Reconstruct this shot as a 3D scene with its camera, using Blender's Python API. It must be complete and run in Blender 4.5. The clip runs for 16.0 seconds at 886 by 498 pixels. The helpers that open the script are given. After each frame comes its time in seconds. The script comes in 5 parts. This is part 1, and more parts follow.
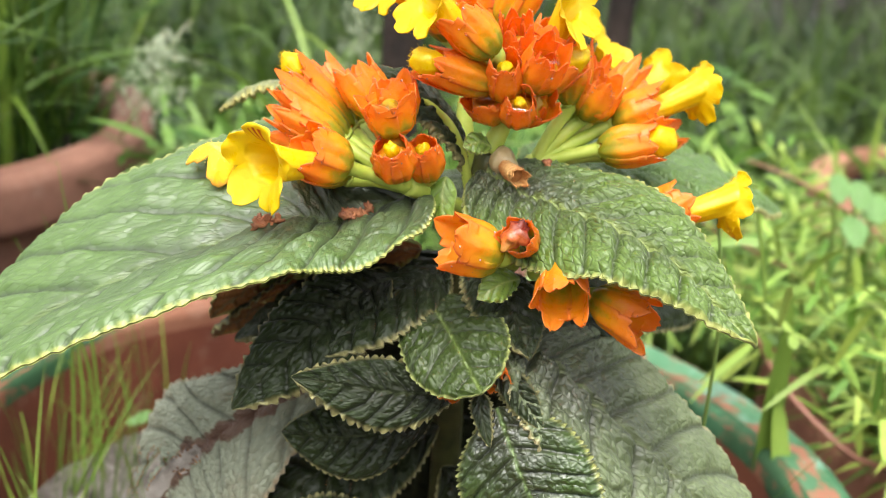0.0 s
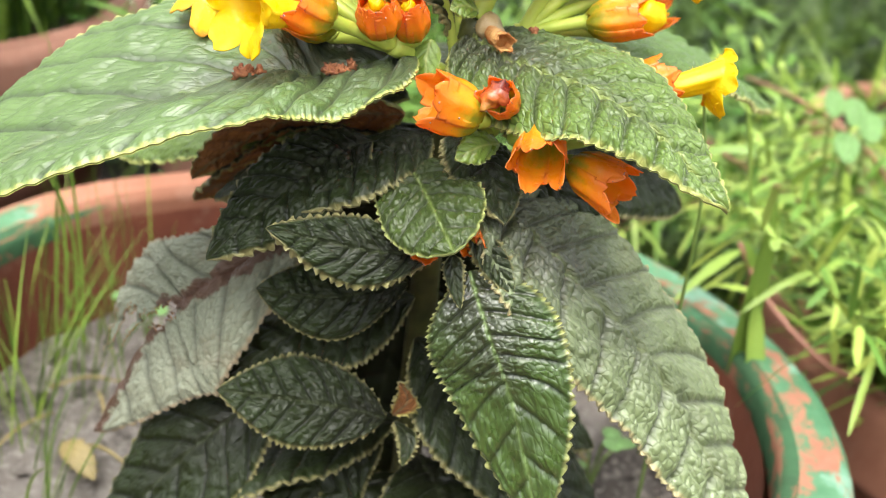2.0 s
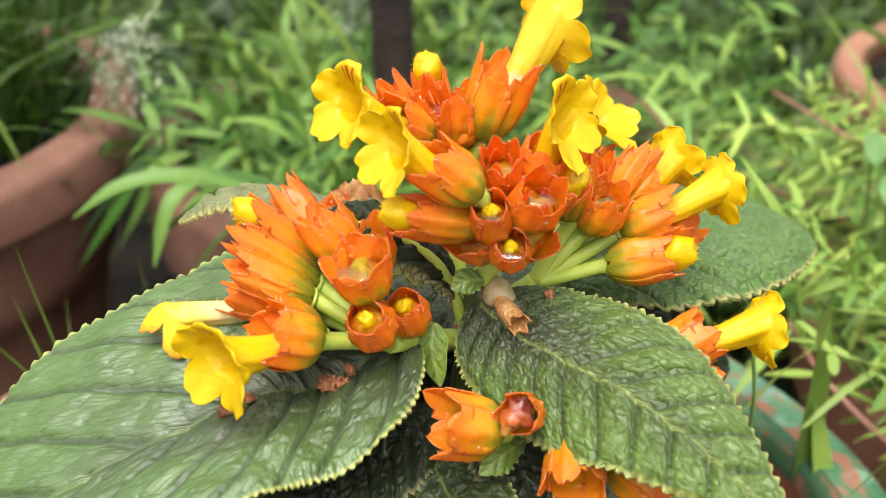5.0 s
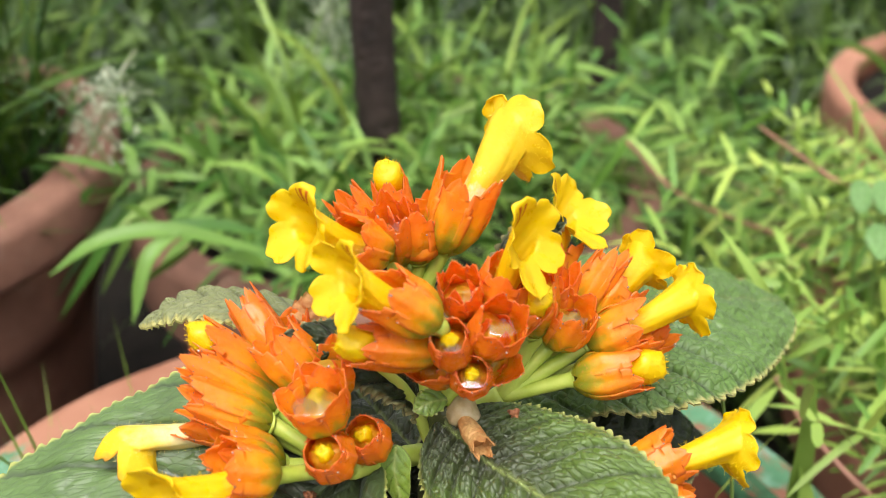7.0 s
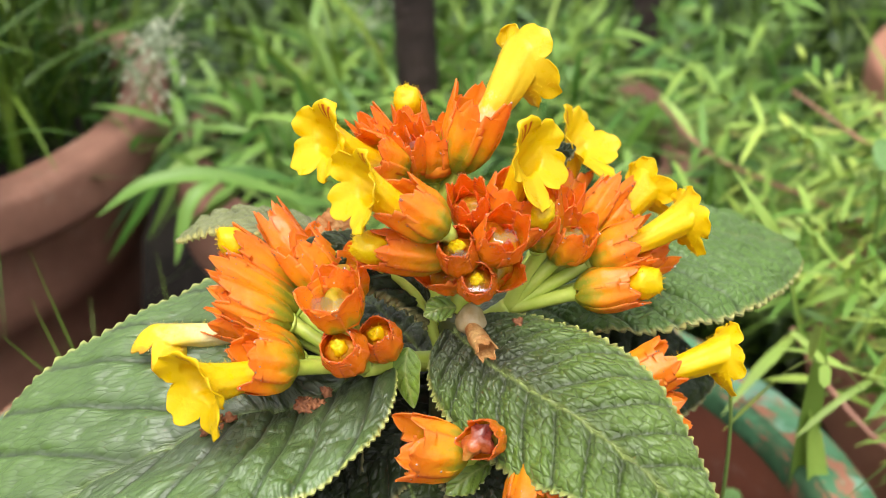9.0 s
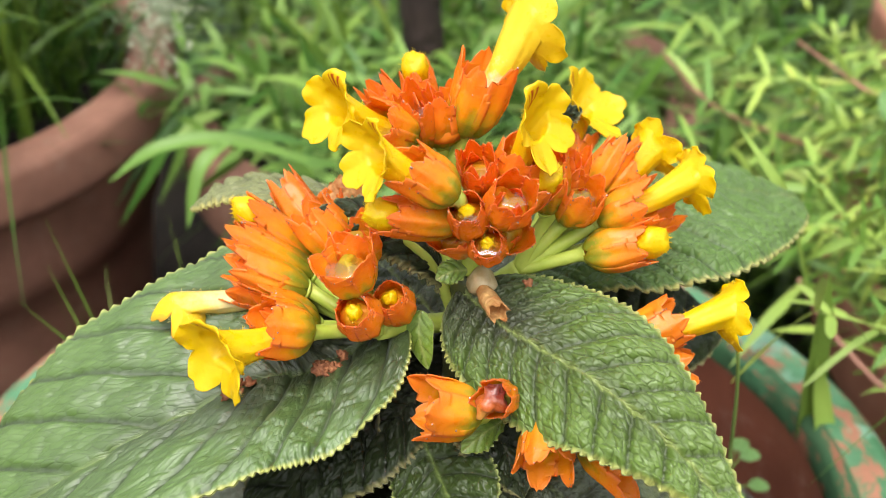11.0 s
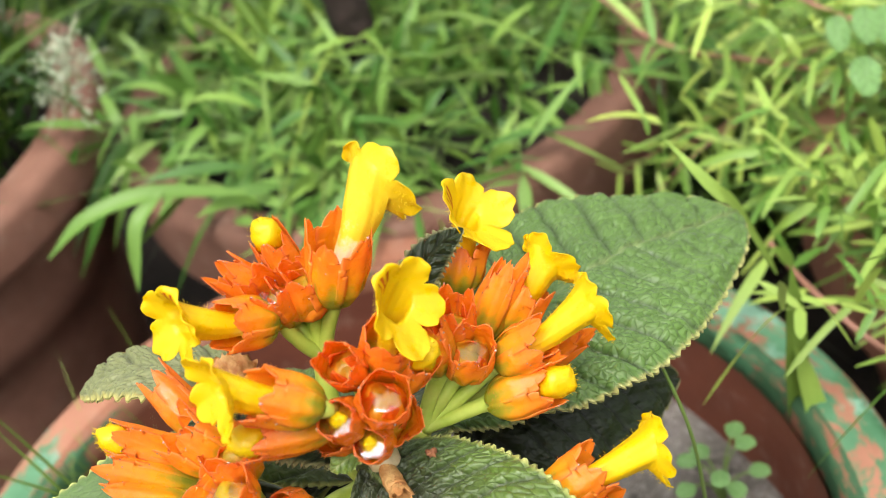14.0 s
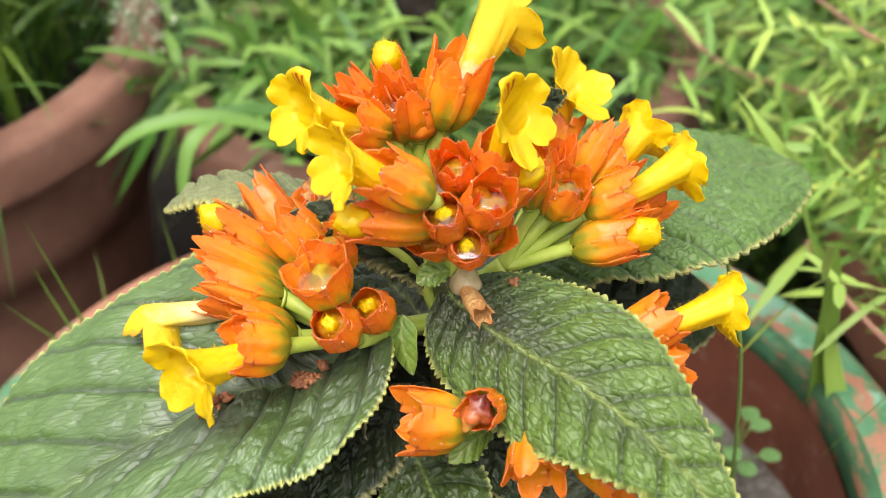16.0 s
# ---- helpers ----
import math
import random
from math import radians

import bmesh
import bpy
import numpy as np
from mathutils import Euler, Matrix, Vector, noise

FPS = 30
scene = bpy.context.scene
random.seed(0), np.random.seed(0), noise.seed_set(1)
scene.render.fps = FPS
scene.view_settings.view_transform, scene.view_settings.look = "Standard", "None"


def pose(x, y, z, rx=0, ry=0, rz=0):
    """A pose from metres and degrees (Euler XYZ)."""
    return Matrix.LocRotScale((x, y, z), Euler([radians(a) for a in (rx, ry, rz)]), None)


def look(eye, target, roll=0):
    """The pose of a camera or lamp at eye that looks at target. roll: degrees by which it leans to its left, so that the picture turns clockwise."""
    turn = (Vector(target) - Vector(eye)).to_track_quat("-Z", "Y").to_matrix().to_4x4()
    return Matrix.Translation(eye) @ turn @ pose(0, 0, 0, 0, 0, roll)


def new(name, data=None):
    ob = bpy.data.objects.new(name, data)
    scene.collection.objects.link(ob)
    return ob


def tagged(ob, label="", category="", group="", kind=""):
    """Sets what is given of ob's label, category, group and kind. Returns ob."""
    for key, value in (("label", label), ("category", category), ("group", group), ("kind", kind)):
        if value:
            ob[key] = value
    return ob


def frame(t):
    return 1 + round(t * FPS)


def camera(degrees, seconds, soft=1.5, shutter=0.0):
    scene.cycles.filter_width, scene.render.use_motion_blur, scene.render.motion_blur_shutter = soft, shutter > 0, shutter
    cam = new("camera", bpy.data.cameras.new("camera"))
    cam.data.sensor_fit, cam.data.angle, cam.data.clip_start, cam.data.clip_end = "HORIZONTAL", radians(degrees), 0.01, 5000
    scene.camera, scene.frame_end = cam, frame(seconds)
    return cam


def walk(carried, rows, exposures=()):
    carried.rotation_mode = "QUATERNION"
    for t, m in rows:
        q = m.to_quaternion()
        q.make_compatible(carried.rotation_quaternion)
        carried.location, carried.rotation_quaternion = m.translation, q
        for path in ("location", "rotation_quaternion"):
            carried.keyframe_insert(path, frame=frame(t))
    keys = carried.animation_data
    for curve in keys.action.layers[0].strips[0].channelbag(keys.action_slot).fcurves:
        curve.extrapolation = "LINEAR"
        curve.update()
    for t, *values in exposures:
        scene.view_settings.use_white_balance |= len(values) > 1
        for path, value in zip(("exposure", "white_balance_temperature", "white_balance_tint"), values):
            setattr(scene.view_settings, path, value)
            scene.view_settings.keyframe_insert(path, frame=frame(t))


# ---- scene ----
cam = camera(43.7, 16.0, soft=0.75)
cam.data.dof.use_dof, cam.data.dof.focus_distance, cam.data.dof.aperture_fstop = True, 0.268, 14.0
METRES, EYE, TILT, LEAN, TURN = 0.45, 0.525, -21.0, -5.0, 0.0
ROWS = [
    (0.0, 0.0, 0.0, 0.0, 0.0, 0.0, -0.0),
    (0.5, -0.0206, -0.0008, -0.0177, 0.2, -0.36, -0.91),
    (1.0, -0.0073, 0.016, -0.0283, -0.01, -1.24, -1.82),
    (1.5, 0.0307, 0.0236, -0.0396, -0.29, -2.53, -2.52),
    (2.0, 0.0138, -0.0018, -0.0402, 0.06, -3.56, -2.9),
    (2.5, 0.0123, 0.011, 0.0076, 0.33, -4.2, -1.23),
    (3.0, 0.034, 0.0434, 0.0633, 0.32, -4.96, 2.18),
    (3.5, 0.056, 0.0584, 0.1036, 0.16, -5.72, 4.38),
    (4.0, 0.0576, 0.0664, 0.1054, 0.31, -6.54, 5.31),
    (4.5, 0.0359, 0.0944, 0.1313, 0.66, -7.51, 5.28),
    (5.0, 0.0262, 0.0927, 0.1622, 1.01, -8.05, 4.72),
    (7.5, 0.0624, 0.1224, 0.2247, 1.13, -8.54, 5.83),
    (8.0, 0.0702, 0.0938, 0.2139, 1.65, -8.66, 5.85),
    (8.5, 0.0617, 0.0775, 0.2006, 2.44, -8.62, 5.46),
    (9.0, 0.0703, 0.0725, 0.1929, 3.6, -9.25, 4.55),
    (11.5, 0.0708, 0.0573, 0.2114, 3.84, -13.57, 6.89),
    (12.0, 0.0936, 0.1046, 0.2581, 3.39, -16.56, 10.99),
    (12.5, 0.129, 0.1258, 0.2905, 3.46, -19.06, 14.66),
    (13.0, 0.1516, 0.1595, 0.3262, 3.11, -19.86, 17.3),
    (13.5, 0.1801, 0.1765, 0.3314, 2.58, -19.86, 18.18),
    (14.0, 0.1742, 0.167, 0.3242, 2.38, -19.02, 17.13),
    (14.5, 0.1536, 0.1642, 0.303, 2.62, -17.89, 14.77),
    (15.0, 0.1218, 0.1429, 0.2664, 3.02, -16.73, 12.51),
    (15.5, 0.1102, 0.1269, 0.245, 3.49, -15.57, 10.37),
    (16.0, 0.0894, 0.0988, 0.2214, 4.05, -14.44, 8.18),
]
walk(cam, [(t, pose(0, 0, EYE, TILT, LEAN, TURN) @ pose(METRES * x, METRES * y, METRES * z, 90 + pitch, roll, yaw)) for t, x, y, z, yaw, pitch, roll in ROWS], exposures=[(0.0, 1.42), (1.0, 1.52), (2.0, 1.60), (3.0, 1.32), (4.0, 1.19), (5.0, 1.12), (9.0, 1.07), (11.5, 1.13), (14.0, 1.16), (16.0, 1.16)])

# ---- world and light: a bright overcast day ----
SUN_UP, SUN_ROUND = 68.0, 195.0
world = bpy.data.worlds.new("overcast_sky")
scene.world = world
world.use_nodes = True
wn, wl = world.node_tree.nodes, world.node_tree.links
sky = wn.new("ShaderNodeTexSky")
sky.sky_type, sky.sun_disc = "NISHITA", False
sky.sun_elevation, sky.sun_rotation = radians(SUN_UP), radians(SUN_ROUND)
sky.air_density, sky.dust_density = 1.0, 4.0
calm = wn.new("ShaderNodeHueSaturation")
calm.inputs["Saturation"].default_value = 0.15
wl.new(sky.outputs["Color"], calm.inputs["Color"])
wl.new(calm.outputs["Color"], wn["Background"].inputs["Color"])
wn["Background"].inputs["Strength"].default_value = 0.15
sun_data = bpy.data.lights.new("sun", "SUN")
sun_data.energy, sun_data.angle, sun_data.color = 1.15, radians(46), (1.0, 0.96, 0.9)
sun = new("sun", sun_data)
sun.matrix_world = look((math.sin(radians(SUN_ROUND)) * math.cos(radians(SUN_UP)), math.cos(radians(SUN_ROUND)) * math.cos(radians(SUN_UP)), math.sin(radians(SUN_UP)) + 2), (0, 0, 2))


# ---- materials ----
def mat(name, rough=0.5, spec=0.5):
    m = bpy.data.materials.new(name)
    m.use_nodes = True
    n, l = m.node_tree.nodes, m.node_tree.links
    b = n["Principled BSDF"]
    b.inputs["Roughness"].default_value = rough
    b.inputs["Specular IOR Level"].default_value = spec
    return m, n, l, b


def ramp(n, l, value, stops):
    r = n.new("ShaderNodeValToRGB")
    e = r.color_ramp.elements
    while len(e) < len(stops):
        e.new(0.5)
    for k, (p, c) in zip(e, stops):
        k.position, k.color = p, (*c, 1)
    l.new(value, r.inputs["Fac"])
    return r.outputs["Color"]


def noise_of(n, l, scale, detail=4.0, rough=0.55, where="Object"):
    c = n.new("ShaderNodeTexCoord")
    t = n.new("ShaderNodeTexNoise")
    t.inputs["Scale"].default_value, t.inputs["Detail"].default_value, t.inputs["Roughness"].default_value = scale, detail, rough
    l.new(c.outputs[where], t.inputs["Vector"])
    return t.outputs["Fac"]


def attr(n, name):
    a = n.new("ShaderNodeAttribute")
    a.attribute_name = name
    return a.outputs["Fac"]


def mix(n, l, fac, a, b, mode="MIX"):
    x = n.new("ShaderNodeMix")
    x.data_type, x.blend_type = "RGBA", mode
    for socket, v in ((0, fac), (6, a), (7, b)):
        if isinstance(v, (int, float)):
            x.inputs[socket].default_value = v
        elif isinstance(v, tuple):
            x.inputs[socket].default_value = (*v, 1)
        else:
            l.new(v, x.inputs[socket])
    return x.outputs[2]


def maths(n, l, op, a, b=0.0):
    x = n.new("ShaderNodeMath")
    x.operation = op
    for i, v in enumerate((a, b)):
        if isinstance(v, (int, float)):
            x.inputs[i].default_value = v
        else:
            l.new(v, x.inputs[i])
    return x.outputs[0]


def bump(n, l, b, height, strength, distance):
    k = n.new("ShaderNodeBump")
    k.inputs["Strength"].default_value, k.inputs["Distance"].default_value = strength, distance
    l.new(height, k.inputs["Height"])
    l.new(k.outputs["Normal"], b.inputs["Normal"])


def glow_through(n, l, b, colour, share):
    """Lets a share of the light through a thin sheet."""
    t = n.new("ShaderNodeBsdfTranslucent")
    l.new(colour, t.inputs["Color"])
    s = n.new("ShaderNodeMixShader")
    s.inputs[0].default_value = share
    l.new(b.outputs[0], s.inputs[1])
    l.new(t.outputs[0], s.inputs[2])
    l.new(s.outputs[0], n["Material Output"].inputs["Surface"])


def leaf_mat(name, low, high, vein, rim, rough=0.38, dead=0.0, base_dark=0.0, relief=0.0007, shine=0.5):
    m, n, l, b = mat(name, rough, shine)
    b.inputs["Sheen Weight"].default_value, b.inputs["Sheen Roughness"].default_value = 0.08, 0.4
    b.inputs["Coat Weight"].default_value, b.inputs["Coat Roughness"].default_value = shine * 0.22, 0.2
    broad = noise_of(n, l, 55.0, 3)
    fine = noise_of(n, l, 420.0, 3)
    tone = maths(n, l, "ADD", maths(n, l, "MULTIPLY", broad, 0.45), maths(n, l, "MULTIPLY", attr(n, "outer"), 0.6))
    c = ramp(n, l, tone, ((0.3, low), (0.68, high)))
    # Side veins and net: darker lines, with crease shade put into the colour.
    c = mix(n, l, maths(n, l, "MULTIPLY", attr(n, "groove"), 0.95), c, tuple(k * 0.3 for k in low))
    flow = n.new("ShaderNodeCombineXYZ")
    l.new(attr(n, "net_u"), flow.inputs[0])
    l.new(attr(n, "net_v"), flow.inputs[1])
    net = n.new("ShaderNodeTexVoronoi")
    net.voronoi_dimensions, net.feature = "2D", "DISTANCE_TO_EDGE"
    net.inputs["Scale"].default_value, net.inputs["Randomness"].default_value = 1.0, 0.85
    l.new(flow.outputs[0], net.inputs["Vector"])
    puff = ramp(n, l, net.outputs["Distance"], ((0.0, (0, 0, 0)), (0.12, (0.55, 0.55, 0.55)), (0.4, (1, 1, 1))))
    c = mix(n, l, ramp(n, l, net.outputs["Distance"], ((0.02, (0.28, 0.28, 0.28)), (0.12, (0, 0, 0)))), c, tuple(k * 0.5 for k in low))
    c = mix(n, l, maths(n, l, "MULTIPLY", fine, 0.35), c, (high[0] * 1.5, high[1] * 1.4, high[2] * 1.4))
    # Darker and browner towards the base of the blade.
    if base_dark:
        near_base = ramp(n, l, maths(n, l, "ADD", attr(n, "outer"), maths(n, l, "MULTIPLY", maths(n, l, "SUBTRACT", broad, 0.5), 0.5)), ((0.22, (base_dark,) * 3), (0.62, (0, 0, 0))))
        c = mix(n, l, near_base, c, (0.026, 0.020, 0.013))
    c = mix(n, l, maths(n, l, "MULTIPLY", attr(n, "vein"), 0.9), c, vein)
    if dead:
        spots = ramp(n, l, noise_of(n, l, 38.0, 5, 0.65), ((0.55, (0, 0, 0)), (0.72, (1, 1, 1))))
        c = mix(n, l, maths(n, l, "MULTIPLY", spots, dead), c, (0.20, 0.13, 0.07))
        if dead > 0.5:
            scar = maths(n, l, "ADD", attr(n, "rib"), maths(n, l, "MULTIPLY", maths(n, l, "SUBTRACT", noise_of(n, l, 45.0, 5, 0.65), 0.60), 3.0))
            c = mix(n, l, ramp(n, l, scar, ((0.42, (0, 0, 0)), (0.56, (0.9, 0.9, 0.9)))), c, (0.11, 0.045, 0.025))
    c = mix(n, l, attr(n, "edge"), c, rim)
    l.new(c, b.inputs["Base Color"])
    l.new(ramp(n, l, noise_of(n, l, 160.0, 4), ((0.3, (rough - 0.1,) * 3), (0.75, (rough + 0.2,) * 3))), b.inputs["Roughness"])
    bump(n, l, b, maths(n, l, "ADD", maths(n, l, "MULTIPLY", noise_of(n, l, 1300.0, 3), 0.25), puff), 0.6, relief)
    glow_through(n, l, b, mix(n, l, 0.5, c, (0.25, 0.35, 0.03)), 0.1)
    return m


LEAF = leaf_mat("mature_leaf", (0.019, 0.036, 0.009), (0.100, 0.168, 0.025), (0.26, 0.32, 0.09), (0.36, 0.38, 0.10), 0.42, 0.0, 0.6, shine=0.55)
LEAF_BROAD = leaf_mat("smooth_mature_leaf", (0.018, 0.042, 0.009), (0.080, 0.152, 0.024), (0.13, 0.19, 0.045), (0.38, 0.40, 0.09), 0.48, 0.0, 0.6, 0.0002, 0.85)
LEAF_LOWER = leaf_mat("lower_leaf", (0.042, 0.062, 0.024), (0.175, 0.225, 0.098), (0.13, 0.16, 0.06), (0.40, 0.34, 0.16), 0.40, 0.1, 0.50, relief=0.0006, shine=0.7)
# Dark leaf pigment, lowered further to carry the shade of the gaps.
LEAF_DARK = leaf_mat("young_dark_shaded_leaf", (0.008, 0.007, 0.004), (0.018, 0.030, 0.007), (0.04, 0.05, 0.02), (0.26, 0.24, 0.10), 0.39, relief=0.0003, shine=0.30)
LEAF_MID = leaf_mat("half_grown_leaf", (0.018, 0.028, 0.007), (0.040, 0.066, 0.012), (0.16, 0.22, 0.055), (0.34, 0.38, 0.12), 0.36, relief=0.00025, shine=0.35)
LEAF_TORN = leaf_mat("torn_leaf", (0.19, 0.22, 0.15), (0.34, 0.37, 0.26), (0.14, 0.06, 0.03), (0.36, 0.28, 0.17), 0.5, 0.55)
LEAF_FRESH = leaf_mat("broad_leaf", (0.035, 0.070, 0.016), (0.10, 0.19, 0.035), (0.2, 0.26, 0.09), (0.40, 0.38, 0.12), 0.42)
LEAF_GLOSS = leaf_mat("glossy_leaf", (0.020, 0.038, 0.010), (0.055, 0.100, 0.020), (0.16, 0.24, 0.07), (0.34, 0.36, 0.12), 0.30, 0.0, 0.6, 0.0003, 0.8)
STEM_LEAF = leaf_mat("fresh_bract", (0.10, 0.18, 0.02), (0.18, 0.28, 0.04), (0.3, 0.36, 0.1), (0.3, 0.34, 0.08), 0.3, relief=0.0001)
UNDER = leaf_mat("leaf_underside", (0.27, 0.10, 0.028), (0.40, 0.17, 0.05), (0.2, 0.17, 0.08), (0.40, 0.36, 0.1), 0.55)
UNDER_GREEN = leaf_mat("pale_leaf_underside", (0.12, 0.14, 0.05), (0.19, 0.21, 0.08), (0.2, 0.22, 0.1), (0.40, 0.36, 0.1), 0.55)


def petal_mat(name, stops, share, rough, grain, streaks=False, rim=None, gloss=0.0):
    m, n, l, b = mat(name, rough, 0.5)
    h = maths(n, l, "ADD", attr(n, "along"), maths(n, l, "MULTIPLY", maths(n, l, "SUBTRACT", noise_of(n, l, 300.0, 4, 0.65), 0.5), 0.42))
    c = ramp(n, l, h, stops)
    if rim:
        c = mix(n, l, maths(n, l, "MULTIPLY", attr(n, "rim"), 0.55), c, rim)
        c = mix(n, l, ramp(n, l, noise_of(n, l, 900.0, 3), ((0.60, (0, 0, 0)), (0.74, (0.4, 0.4, 0.4)))), c, (0.92, 0.42, 0.12))
        c = mix(n, l, ramp(n, l, noise_of(n, l, 240.0, 2), ((0.72, (0, 0, 0)), (0.77, (0.4, 0.4, 0.4)))), c, (0.40, 0.09, 0.01))
    if streaks:
        c = mix(n, l, attr(n, "streak"), c, (0.50, 0.04, 0.01))
    l.new(c, b.inputs["Base Color"])
    l.new(ramp(n, l, noise_of(n, l, 420.0, 3), ((0.35, (max(rough - 0.16, 0.08),) * 3), (0.7, (rough + 0.22,) * 3))), b.inputs["Roughness"])
    b.inputs["Coat Weight"].default_value, b.inputs["Coat Roughness"].default_value = gloss, 0.12
    bump(n, l, b, maths(n, l, "ADD", noise_of(n, l, grain, 4), maths(n, l, "MULTIPLY", noise_of(n, l, grain * 0.3, 2), 1.6)), 0.3, 0.0007)
    glow_through(n, l, b, c, share)
    return m


CALYX = petal_mat("orange_calyx", ((0.05, (0.42, 0.45, 0.035)), (0.24, (0.70, 0.48, 0.025)), (0.36, (0.94, 0.47, 0.015)), (0.6, (0.95, 0.36, 0.020)), (1.0, (0.93, 0.29, 0.035))), 0.55, 0.36, 800.0, rim=(0.95, 0.36, 0.12), gloss=0.25)
CALYX_DEEP = petal_mat("red_orange_calyx", ((0.04, (0.46, 0.45, 0.04)), (0.24, (0.78, 0.42, 0.020)), (0.46, (0.95, 0.36, 0.015)), (1.0, (0.92, 0.255, 0.032))), 0.55, 0.32, 800.0, rim=(0.94, 0.30, 0.11), gloss=0.35)
CALYX_BROWN = petal_mat("withered_calyx", ((0.0, (0.45, 0.3, 0.05)), (0.4, (0.55, 0.13, 0.03)), (0.75, (0.20, 0.035, 0.02)), (1.0, (0.09, 0.02, 0.018))), 0.15, 0.3, 700.0, gloss=0.3)
YELLOW = petal_mat("yellow_petal", ((0.0, (0.90, 0.76, 0.30)), (0.10, (0.87, 0.69, 0.05)), (0.2, (0.86, 0.62, 0.003)), (1.0, (0.86, 0.60, 0.001))), 0.36, 0.42, 700.0, True, gloss=0.1)
YELLOW_PALE = petal_mat("pale_based_petal", ((0.10, (0.88, 0.70, 0.56)), (0.19, (0.88, 0.72, 0.38)), (0.28, (0.87, 0.65, 0.03)), (1.0, (0.86, 0.60, 0.001))), 0.36, 0.42, 700.0, True, gloss=0.1)
YELLOW_WILT = petal_mat("wilted_petal", ((0.0, (0.84, 0.80, 0.58)), (0.3, (0.86, 0.76, 0.34)), (0.55, (0.92, 0.68, 0.02)), (0.85, (0.93, 0.66, 0.01)), (1.0, (0.76, 0.36, 0.05))), 0.35, 0.5, 1200.0)


def simple(name, stops, scale, rough, spec=0.4, relief=0.3, depth=0.001, share=0.0):
    m, n, l, b = mat(name, rough, spec)
    c = ramp(n, l, noise_of(n, l, scale, 5), stops)
    l.new(c, b.inputs["Base Color"])
    bump(n, l, b, noise_of(n, l, scale * 4, 4), relief, depth)
    if share:
        glow_through(n, l, b, c, share)
    return m


STEM = simple("green_stem", ((0.3, (0.40, 0.52, 0.06)), (0.7, (0.60, 0.68, 0.14))), 130, 0.4, 0.5, 0.2, 0.0005, 0.2)
# Main stem darkened to put the shade under the leaves into it.
STEM_LOW = simple("dull_shaded_green_stem", ((0.3, (0.05, 0.055, 0.02)), (0.7, (0.10, 0.11, 0.035))), 130, 0.45)
CRUMB = simple("brown_crumb", ((0.3, (0.16, 0.05, 0.025)), (0.7, (0.42, 0.17, 0.07))), 500, 0.7)
PALE = simple("pale_pulp", ((0.3, (0.50, 0.36, 0.16)), (0.7, (0.68, 0.56, 0.34))), 300, 0.25, 0.5, 0.2, 0.0004, 0.3)
HUSK = simple("brown_husk", ((0.3, (0.42, 0.14, 0.03)), (0.7, (0.70, 0.42, 0.16))), 350, 0.5, 0.4, 0.6, 0.0008, 0.15)
BARK = simple("dark_bark", ((0.3, (0.012, 0.008, 0.007)), (0.7, (0.042, 0.027, 0.022))), 45, 0.8, 0.3, 0.8, 0.004)

# Pale base colour puts the bright glints into the rain beads.
DEW_GLINT, dwn, dwl, dwb = mat("dew_glint", 0.06, 0.8)
dwb.inputs["Base Color"].default_value, dwb.inputs["Transmission Weight"].default_value = (0.96, 0.70, 0.52, 1), 0.6

FILM, fmn, fml, fmb = mat("water_film", 0.03, 0.5)
fm_clear, fm_gloss, fm_face, fm_mix = fmn.new("ShaderNodeBsdfTransparent"), fmn.new("ShaderNodeBsdfGlossy"), fmn.new("ShaderNodeFresnel"), fmn.new("ShaderNodeMixShader")
fm_gloss.inputs["Roughness"].default_value, fm_face.inputs["IOR"].default_value = 0.10, 1.9
fml.new(fm_face.outputs[0], fm_mix.inputs[0])
fml.new(fm_clear.outputs[0], fm_mix.inputs[1])
fml.new(fm_gloss.outputs[0], fm_mix.inputs[2])
fml.new(fm_mix.outputs[0], fmn["Material Output"].inputs["Surface"])
bump(fmn, fml, fmb, noise_of(fmn, fml, 160.0, 2), 0.25, 0.0012)
fml.new(fmb.inputs["Normal"].links[0].from_socket, fm_gloss.inputs["Normal"])


def soil_mat(name, low, high):
    m, n, l, b = mat(name, 0.9, 0.25)
    c = ramp(n, l, noise_of(n, l, 30.0, 8, 0.65), ((0.3, low), (0.72, high)))
    c = mix(n, l, ramp(n, l, noise_of(n, l, 11.0, 5, 0.6), ((0.5, (0, 0, 0)), (0.66, (0.75, 0.75, 0.75)))), c, tuple(v * 0.45 for v in low))
    c = mix(n, l, maths(n, l, "MULTIPLY", ramp(n, l, noise_of(n, l, 300.0, 3), ((0.5, (0, 0, 0)), (0.7, (1, 1, 1)))), 0.4), c, tuple(v * 1.7 for v in high))
    l.new(c, b.inputs["Base Color"])
    bump(n, l, b, noise_of(n, l, 220.0, 8, 0.7), 1.0, 0.007)
    return m


SOIL = soil_mat("sandy_soil", (0.15, 0.13, 0.11), (0.44, 0.40, 0.355))
# Earth darkened so that the shade between pots sits in its colour.
EARTH = soil_mat("dark_shaded_earth", (0.010, 0.008, 0.006), (0.032, 0.024, 0.018))


